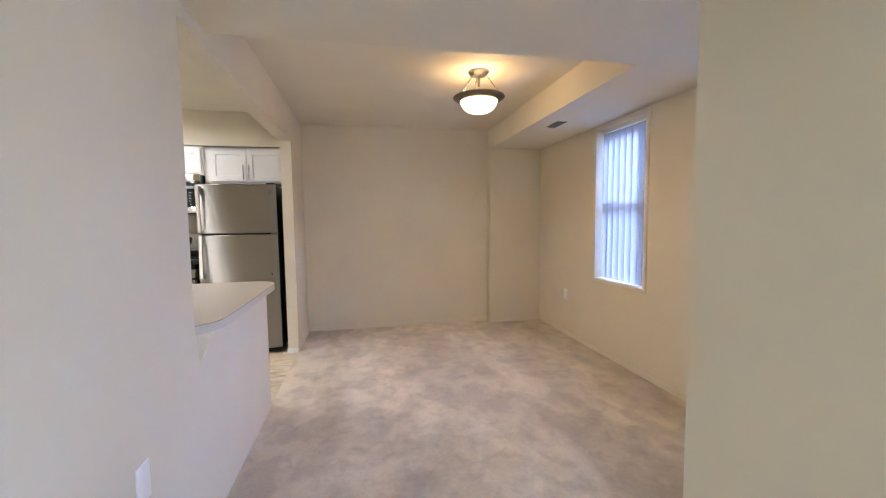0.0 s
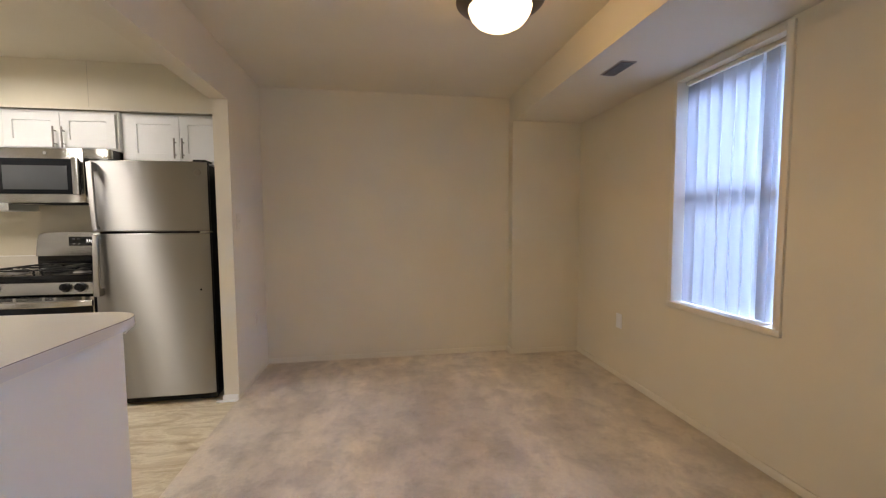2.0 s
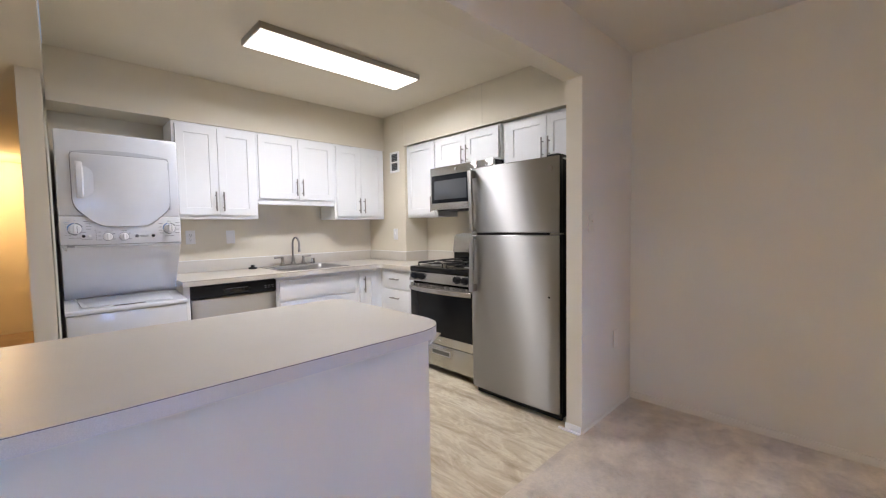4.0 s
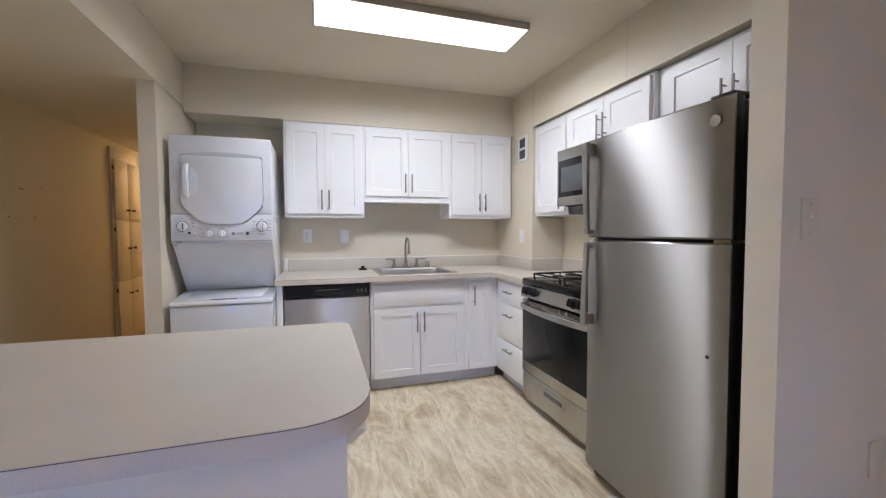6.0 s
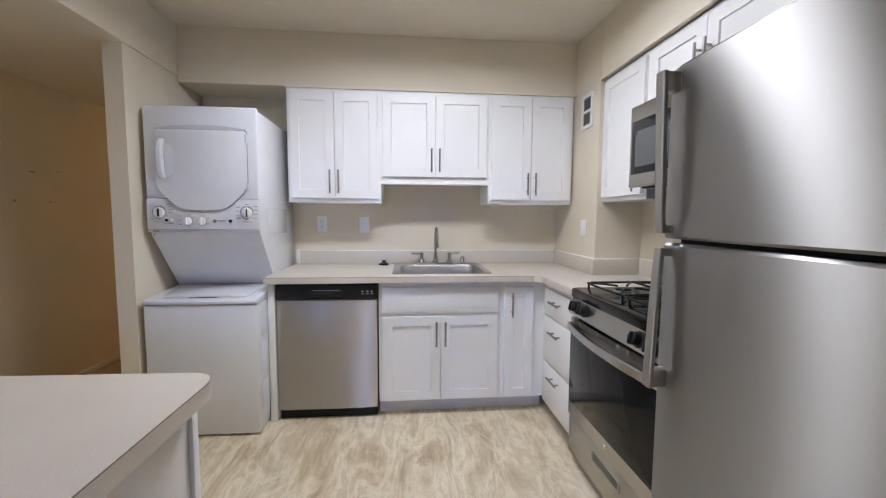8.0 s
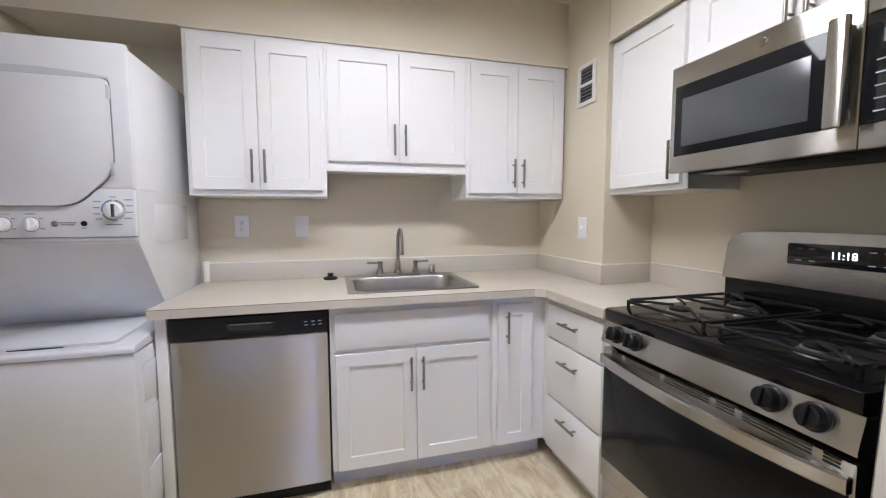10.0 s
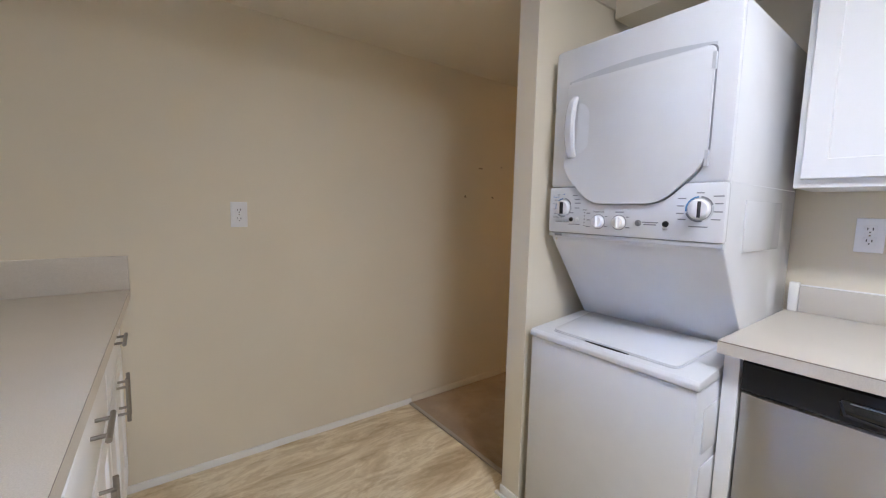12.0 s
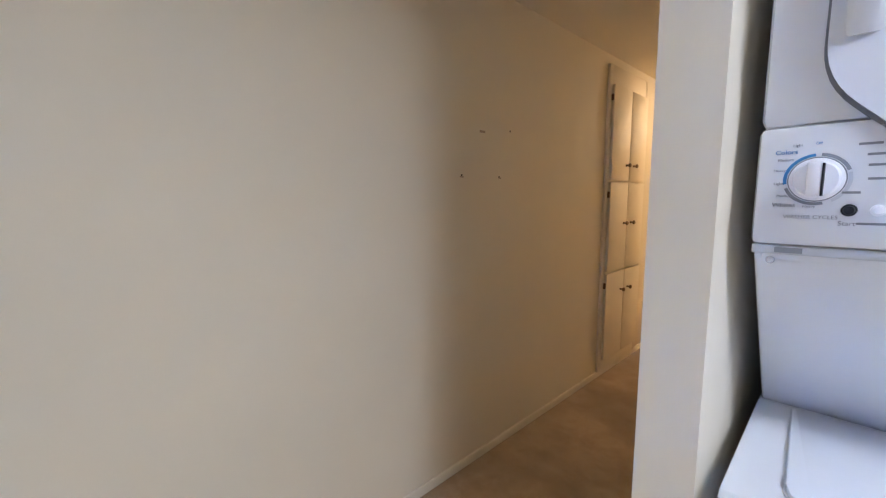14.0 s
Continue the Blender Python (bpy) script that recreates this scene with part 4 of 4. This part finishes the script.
for bx in (0.175, 0.583):
    for by in (0.16, 0.43):
        b = part("burner", lathe(bmesh.new(), [(0.055, 0), (0.052, 0.008), (0.042, 0.011), (0.042, 0.018), (0.034, 0.021)], (bx, by, 0.8995)), plain("burner_aluminium", (0.35, 0.34, 0.33), 0.4, 0.9), rg)
        part("burner_cap", lathe(bmesh.new(), [(0.036, 0), (0.036, 0.006), (0.028, 0.009)], (bx, by, 0.9205)), IRON, b)
for gx in (0.035, 0.395):
    g = bmesh.new()
    x0, x1, y0, y1, z = gx, gx + 0.328, 0.045, 0.545, 0.932
    bent_tube(g, [(x0 + 0.03, y0, z), (x1 - 0.03, y0, z), (x1, y0 + 0.03, z), (x1, y1 - 0.03, z), (x1 - 0.03, y1, z), (x0 + 0.03, y1, z), (x0, y1 - 0.03, z), (x0, y0 + 0.03, z), (x0 + 0.03, y0, z)], 0.0055, 8)
    tube(g, (x0, 0.295, z), (x1, 0.295, z), 0.0055, 8)
    xm = (x0 + x1) / 2
    for by in (0.16, 0.43):
        for dx, dy in ((1, 0.75), (-1, 0.75), (1, -0.75), (-1, -0.75)):
            bent_tube(g, [(xm + dx * 0.150, by + dy * 0.150, z), (xm + dx * 0.09, by + dy * 0.09, z + 0.006), (xm + dx * 0.03, by + dy * 0.03, z + 0.006)], 0.005, 8)
    for px, py in ((x0 + 0.01, y0 + 0.012), (x1 - 0.01, y0 + 0.012), (x0 + 0.01, y1 - 0.012), (x1 - 0.01, y1 - 0.012)):
        tube(g, (px, py, 0.8975), (px, py, z), 0.006, 8)
    part("grate", g, IRON, rg, "black cast-iron grate")
part("riser", boxed(0.0, RW, 0.565, 0.63, 0.89, 1.015, bevel=0.004), BLACK_ENAMEL, rg)
bm = bmesh.new()
prof = rounded([(0.0, 0.995, 0), (0.012, 1.175, 0.05), (0.16, 1.185, 0), (RW - 0.16, 1.185, 0), (RW - 0.012, 1.175, 0.05), (RW, 0.995, 0)], 6)
lo = [bm.verts.new((x, 0.545 + (z - 0.995) * 0.10, z)) for x, z in prof]
hi = [bm.verts.new((x, 0.64, z)) for x, z in prof]
bm.faces.new(lo)
bm.faces.new(hi)
for i in range(len(lo)):
    j = (i + 1) % len(lo)
    bm.faces.new((lo[i], lo[j], hi[j], hi[i]))
bmesh.ops.bevel(bm, geom=[e for e in bm.edges if all(v in lo for v in e.verts)], offset=0.006, segments=2, profile=0.5, affect="EDGES")
bg = part("backguard", bm, STEEL_X, rg, "stainless steel backguard")
part("display", boxed(0.235, 0.525, 0.5510, 0.562, 1.075, 1.148, bevel=0.002), GLOSS_BLACK, bg, "black clock display")
writing("clock_digits", "11:18", 0.032, pose(0.395, 0.5502, 1.113, 90, 0, 0), DIGITS, bg)
for x in (0.262, 0.30, 0.455, 0.49):
    for z in (1.09, 1.13):
        part("print_bar", boxed(x, x + 0.018, 0.5503, 0.5512, z, z + 0.002), ENAMEL_GREY, bg)

# ---- microwave ----
mw = thing("microwave", pose(-1.490, 5.100, 0), "stainless steel over-range microwave with a black glass door", "microwave")
MW, M0, M1 = 0.756, 1.405, 1.798
part("body", boxed(0.003, MW - 0.003, 0.03, 0.355, M0 + 0.008, M1 - 0.002), BLACK_ENAMEL, mw)
mdoor = part("door", boxed(0, 0.575, 0, 0.03, M0, M1 - 0.0, bevel=0.006), STEEL_X, mw, "stainless steel microwave door")
part("door_window", boxed(0.022, 0.505, -0.003, 0.004, M0 + 0.062, M1 - 0.075, bevel=0.002), OVEN_GLASS, mdoor, "black door glass")
part("window_mesh", boxed(0.055, 0.465, -0.0042, -0.0025, M0 + 0.095, M1 - 0.125, bevel=0.0005), plain("grey_window_mesh", (0.07, 0.075, 0.08), 0.18), mdoor)
part("door_badge", lathe(bmesh.new(), [(0.013, 0), (0.012, 0.003)], (0.33, 0, M1 - 0.035), "Y", 20), CHROME, mdoor)
mh = bmesh.new()
box(mh, 0.520, 0.566, -0.046, -0.026, M0 + 0.055, M1 - 0.065, bevel=0.008, segs=3)
for z in (M0 + 0.075, M1 - 0.11):
    box(mh, 0.530, 0.556, -0.030, 0.004, z, z + 0.025, bevel=0.004)
part("handle", mh, STEEL_X, mdoor, "broad stainless steel handle")
part("top_band", boxed(0.5755, MW, 0, 0.03, M1 - 0.072, M1, bevel=0.004), STEEL_X, mw)
part("bottom_band", boxed(0.5755, MW, 0, 0.03, M0, M0 + 0.06, bevel=0.004), STEEL_X, mw)
mc = part("control_panel", boxed(0.5755, MW, 0.001, 0.03, M0 + 0.061, M1 - 0.073, bevel=0.003), GLOSS_BLACK, mw, "black keypad panel")
for r in range(5):
    for c in range(3):
        part("key_mark", boxed(0.60 + c * 0.05, 0.622 + c * 0.05, 0.0002, 0.0015, M0 + 0.085 + r * 0.03, M0 + 0.088 + r * 0.03), ENAMEL_GREY, mc)
part("clock", boxed(0.61, 0.70, 0.0002, 0.0015, M0 + 0.245, M0 + 0.275), GREY_INK, mc)
part("under_grille", boxed(0.05, MW - 0.05, 0.04, 0.33, M0 - 0.006, M0 + 0.008, bevel=0.003), IRON, mw, "dark filter underside")
part("under_lens", boxed(0.08, 0.20, 0.06, 0.15, M0 - 0.0085, M0 - 0.005), ENAMEL_GREY, mw)
for i in range(6):
    part("grille_slot", boxed(0.27, 0.50, 0.055 + i * 0.018, 0.063 + i * 0.018, M0 - 0.008, M0 - 0.0055), DARK, mw)

# ---- refrigerator ----
fr = thing("refrigerator", pose(-0.640, 4.715, 0), "stainless steel top-freezer refrigerator with black sides", "refrigerator")
FW, FZ, FS = 0.710, 1.664, 1.190
part("cabinet", boxed(0.006, FW - 0.006, 0.062, 0.70, 0.02, FZ - 0.014, bevel=0.005), BLACK, fr, "black textured cabinet")
fzd = part("freezer_door", bowed(0, FW, FS + 0.006, FZ, 0.0, 0.010, 0.014, 18, 0.007), STEEL_D, fr, "brushed stainless steel freezer door")
fdd = part("fridge_door", bowed(0, FW, 0.06, FS - 0.006, 0.0, 0.010, 0.014, 18, 0.007), STEEL_D, fr, "brushed stainless steel fridge door")
# black slabs stand for the dark reflection on the steel door sides
for door, z0, z1 in ((fzd, FS + 0.008, FZ - 0.002), (fdd, 0.062, FS - 0.008)):
    part("dark_door_side", boxed(0.002, FW - 0.002, 0.0145, 0.054, z0, z1, bevel=0.003), BLACK, door, "dark door side, black for the dim reflection in its steel")
part("door_seal", boxed(0.012, FW - 0.012, 0.05, 0.064, 0.065, FZ - 0.005), BLACK, fr)


def fridge_handle(parent, z0, z1, up):
    bm = bmesh.new()
    n = 14
    ring = []
    for i in range(n + 1):
        t = i / n
        z = z0 + (z1 - z0) * t
        near = t if up else 1 - t
        y = -0.030 - 0.018 * near ** 0.7
        w = 0.015 + 0.003 * near
        ring.append([bm.verts.new((0.036 + dx, y + dy, z)) for dx, dy in ((-w, 0.006), (-w, -0.004), (-w * 0.8, -0.007), (w * 0.8, -0.007), (w, -0.004), (w, 0.006))])
    for a, b in zip(ring, ring[1:]):
        for k in range(6):
            bm.faces.new((a[k], a[(k + 1) % 6], b[(k + 1) % 6], b[k]))
    bm.faces.new(ring[0])
    bm.faces.new(ring[-1])
    # a deep foot at the far end, a shallow one beside the gap between the doors
    far, gap = (z1, z0) if up else (z0, z1)
    d = -1 if up else 1
    box(bm, 0.020, 0.052, -0.047, 0.006, min(far, far + d * 0.052), max(far, far + d * 0.052), bevel=0.005)
    box(bm, 0.023, 0.049, -0.033, 0.006, min(gap, gap - d * 0.022), max(gap, gap - d * 0.022), bevel=0.004)
    return part("handle", bm, STEEL_V, parent, "curved satin steel handle")


fridge_handle(fzd, FS + 0.022, FZ - 0.02, True)
fridge_handle(fdd, 0.775, FS - 0.02, False)
part("badge", lathe(bmesh.new(), [(0.021, 0), (0.021, 0.002), (0.018, 0.004)], (FW - 0.055, -0.004, FZ - 0.075), "Y", 26), NICKEL, fzd, "round metal badge")
part("keyhole_plug", lathe(bmesh.new(), [(0.007, 0), (0.006, 0.002)], (FW - 0.065, -0.0045, 0.795), "Y", 16), BLACK, fdd)
part("hinge_cover", boxed(FW - 0.09, FW - 0.008, 0.012, 0.12, FZ, FZ + 0.014, bevel=0.005), BLACK, fr)
part("middle_hinge", boxed(FW - 0.06, FW - 0.003, 0.006, 0.07, FS - 0.005, FS + 0.005), CHROME, fr)
part("kick_grille", boxed(0.01, FW - 0.01, 0.05, 0.07, 0.008, 0.058), BLACK, fr)
for x in (0.05, FW - 0.05):
    part("foot", tube(bmesh.new(), (x, 0.10, 0), (x, 0.10, 0.022), 0.016, 12), BLACK, fr)

# ---- lamps ----
pl = thing("panel_lamp", pose(-1.272, 4.05, ZK), "long rectangular kitchen ceiling lamp, lit", "ceiling lamp")
bm = bmesh.new()
for b in ((-0.158, 0.158, -0.612, -0.601), (-0.158, 0.158, 0.601, 0.612), (-0.158, -0.147, -0.601, 0.601), (0.147, 0.158, -0.601, 0.601)):
    box(bm, *b, -0.040, 0, bevel=0.002)
part("frame", bm, plain("satin_nickel_frame", (0.46, 0.44, 0.41), 0.35, 0.9), pl, "satin nickel frame")
part("diffuser", boxed(-0.1465, 0.1465, -0.6005, 0.6005, -0.043, -0.004, bevel=0.003), DIFFUSER, pl, "glowing white diffuser")

bl = thing("bowl_lamp", pose(1.765, 3.545, ZD), "semi-flush ceiling lamp with a frosted glass bowl, lit", "ceiling lamp")
part("canopy", lathe(bmesh.new(), [(0.078, 0), (0.078, -0.012), (0.062, -0.024), (0.050, -0.034), (0.02, -0.038)]), NICKEL, bl, "nickel canopy")
part("stem", tube(bmesh.new(), (0, 0, -0.03), (0, 0, -0.11), 0.009, 12), NICKEL, bl)
for k in range(3):
    a = radians(90 + 120 * k)
    c = bmesh.new()
    p0, p1 = Vector((0.055 * math.cos(a), 0.055 * math.sin(a), -0.028)), Vector((0.165 * math.cos(a), 0.165 * math.sin(a), -0.182))
    for i in range(9):
        q0, q1 = p0.lerp(p1, i / 9), p0.lerp(p1, (i + 0.85) / 9)
        tube(c, q0, q1, 0.0042 if i % 2 else 0.0028, 8)
    part("chain", c, NICKEL, bl)
    part("finial", lathe(bmesh.new(), [(0.004, 0.02), (0.009, 0.012), (0.011, 0), (0.006, -0.012)], (p1.x, p1.y, p1.z)), NICKEL, bl)
part("rim", lathe(bmesh.new(), [(0.140, -0.216), (0.152, -0.213), (0.186, -0.198), (0.194, -0.190), (0.190, -0.184), (0.172, -0.190), (0.142, -0.206)], n=48), LAMP_RIM, bl, "dark aged metal rim")
part("bowl", lathe(bmesh.new(), [(0.142, -0.206), (0.138, -0.226), (0.128, -0.250), (0.108, -0.274), (0.078, -0.292), (0.04, -0.301), (0.008, -0.303)], n=40), BOWL_GLASS, bl, "glowing frosted glass bowl")

hl = thing("hall_lamp", pose(-5.5, 1.94, LOW - 0.01), "round flush hallway ceiling lamp, lit", "ceiling lamp")
part("plate", lathe(bmesh.new(), [(0.14, 0), (0.14, -0.015), (0.125, -0.025)]), NICKEL, hl)
part("dome", lathe(bmesh.new(), [(0.125, -0.025), (0.12, -0.05), (0.09, -0.08), (0.04, -0.095), (0.005, -0.098)]), BOWL_GLASS, hl)

# ---- vents ----
kv = thing("wall_vent", pose(-2.20, 5.172, 0), "white wall vent with two dark square openings", "vent")
bm = bmesh.new()
for b in ((0, 0.155, 1.84, 1.862), (0, 0.155, 2.038, 2.058), (0, 0.024, 1.862, 2.038), (0.131, 0.155, 1.862, 2.038), (0.024, 0.131, 1.941, 1.957)):
    box(bm, b[0], b[1], -0.012, 0, b[2], b[3], bevel=0.002)
part("frame", bm, WHITE_TRIM, kv)
for z0 in (1.862, 1.957):
    part("opening", boxed(0.024, 0.131, -0.004, -0.0005, z0, z0 + 0.08), DARK, kv)
    for i in range(4):
        part("slat", boxed(0.024, 0.131, -0.008, -0.004, z0 + 0.010 + i * 0.019, z0 + 0.014 + i * 0.019), GREY_INK, kv)
rv = thing("ceiling_register", pose(2.655, 4.05, LOW + 0.012), "small metal air register in the soffit", "vent")
part("frame", boxed(-0.05, 0.05, -0.11, 0.11, -0.006, 0, bevel=0.002), plain("register_paint", (0.40, 0.34, 0.28), 0.45), rv)
part("opening", boxed(-0.04, 0.04, -0.10, 0.10, -0.008, -0.0055), DARK, rv)
for i in range(6):
    part("slat", boxed(-0.036 + i * 0.013, -0.031 + i * 0.013, -0.10, 0.10, -0.0115, -0.0078), GREY_INK, rv)

# ---- plates on the walls ----
def plate(name, m, label, kind="outlet", w=0.072, h=0.118, skin=None):
    """Front towards local -y."""
    p = thing(name, m, label, "outlet" if kind == "outlet" else "wall plate")
    part("plate", boxed(-w / 2, w / 2, -0.006, 0, -h / 2, h / 2, bevel=0.0025), skin or PLASTIC, p)
    if kind == "outlet":
        for s in (-0.02, 0.02):
            f = part("socket", boxed(-0.0165, 0.0165, -0.0078, -0.0058, s - 0.0145, s + 0.0145, bevel=0.0015), PLASTIC, p)
            for x in (-0.0065, 0.0065):
                part("slot", boxed(x - 0.0012, x + 0.0012, -0.0084, -0.0076, s - 0.002, s + 0.007), BLACK, f)
            part("slot", boxed(-0.002, 0.002, -0.0084, -0.0076, s - 0.0105, s - 0.0065), BLACK, f)
    elif kind == "switch":
        part("rocker", boxed(-0.005, 0.005, -0.016, -0.005, -0.004, 0.012, bevel=0.002), skin or PLASTIC, p)
    elif kind == "phone":
        part("jack", boxed(-0.007, 0.007, -0.009, -0.0055, -0.007, 0.007, bevel=0.002), BLACK, p)
    if kind in ("outlet", "switch"):
        for z in ((0,) if kind == "outlet" else (-0.042, 0.042)):
            part("screw", lathe(bmesh.new(), [(0.003, 0), (0.0025, 0.001)], (0, -0.006, z), "Y", 10), CHROME, p)
    return p


R = lambda x, y, z, a: pose(x, y, z, 0, 0, a)
plate("outlet", R(XW, 3.352, 1.195, 90), "white duplex outlet over the counter")
plate("wall_plate", R(XW, 3.665, 1.19, 90), "blank white wall plate over the counter", "blank")
plate("outlet", R(-2.135, 5.172, 1.18, 0), "white rocker switch on the pipe chase", "switch")
plate("outlet", R(-0.968, YS, 1.206, 180), "white duplex outlet on the bare wall")
plate("wall_plate", R(-0.09, YS, 1.43, 180), "cream painted phone plate under the wall cabinet", "phone", 0.075, 0.09, skin=TRIM)
plate("outlet", R(XE, 4.64, 0.46, -90), "white outlet low on the window wall", "blank")
plate("light_switch", R(WX1, 4.81, 1.26, 90), "cream light switch on the partition wall", "switch", skin=WALL)
plate("outlet", R(WX1, 5.17, 0.485, 90), "cream painted plate low on the partition wall", "blank", skin=TRIM)
plate("wall_plate", R(WX1, 1.91, 0.53, 90), "white plate low on the partition wall", "blank")

# ---- built-in hall cupboard ----
hc = thing("hall_cupboard", pose(-3.685, YS, 0, 0, 0, 180), "cream painted built-in hall cupboard with six doors", "cupboard")
CW = 0.635
bm = bmesh.new()
for b in ((0, 0.04, 0.045, 2.085), (CW - 0.04, CW, 0.045, 2.085), (0.04, CW - 0.04, 1.95, 2.085), (0.04, CW - 0.04, 0.045, 0.135), (0.04, CW - 0.04, 1.335, 1.37), (0.04, CW - 0.04, 0.722, 0.757)):
    box(bm, b[0], b[1], -0.018, 0, b[2], b[3], bevel=0.004)
part("frame", bm, TRIM, hc)
for z0, z1, hz in ((1.362, 1.963, 1.465), (0.748, 1.346, 1.07), (0.128, 0.733, 0.60)):
    for s, x0, x1 in ((1, 0.034, CW / 2 - 0.004), (-1, CW / 2 + 0.004, CW - 0.034)):
        d = part("door", boxed(x0, x1, -0.037, -0.0195, z0, z1, bevel=0.003), TRIM, hc)
        kx = x1 - 0.056 if s > 0 else x0 + 0.056
        part("knob", lathe(bmesh.new(), [(0.008, 0), (0.006, 0.014), (0.014, 0.022), (0.015, 0.029), (0.008, 0.034)], (kx, -0.037, hz), "Y", 16), BRONZE, d, "small bronze knob")
        part("hinge", boxed(x0 - 0.008 if s > 0 else x1 - 0.004, x0 + 0.004 if s > 0 else x1 + 0.008, -0.032, -0.017, z1 - 0.10, z1 - 0.06, bevel=0.002), BRONZE, d)

# screw holes and scuffs where a wall phone hung
for x, z in ((-2.35, 1.345), (-2.60, 1.345), (-2.68, 1.56)):
    solid("wall_hole", lathe(bmesh.new(), [(0.005, 0), (0.004, 0.0004)], (x, YS + 0.0014, z), "Y", 10), DARK, "small old screw hole in the painted wall", "screw hole", "structure")
for x, z, w, h in ((-2.482, 1.538, 0.035, 0.010), (-2.607, 1.340, 0.018, 0.006), (-2.35, 1.338, 0.022, 0.006)):
    solid("wall_scuff", boxed(x - w / 2, x + w / 2, YS, YS + 0.0021, z - h / 2, z + h / 2), plain("scuff", (0.42, 0.34, 0.26), 0.8), "small scuffed patch on the painted wall", "scuff", "structure")
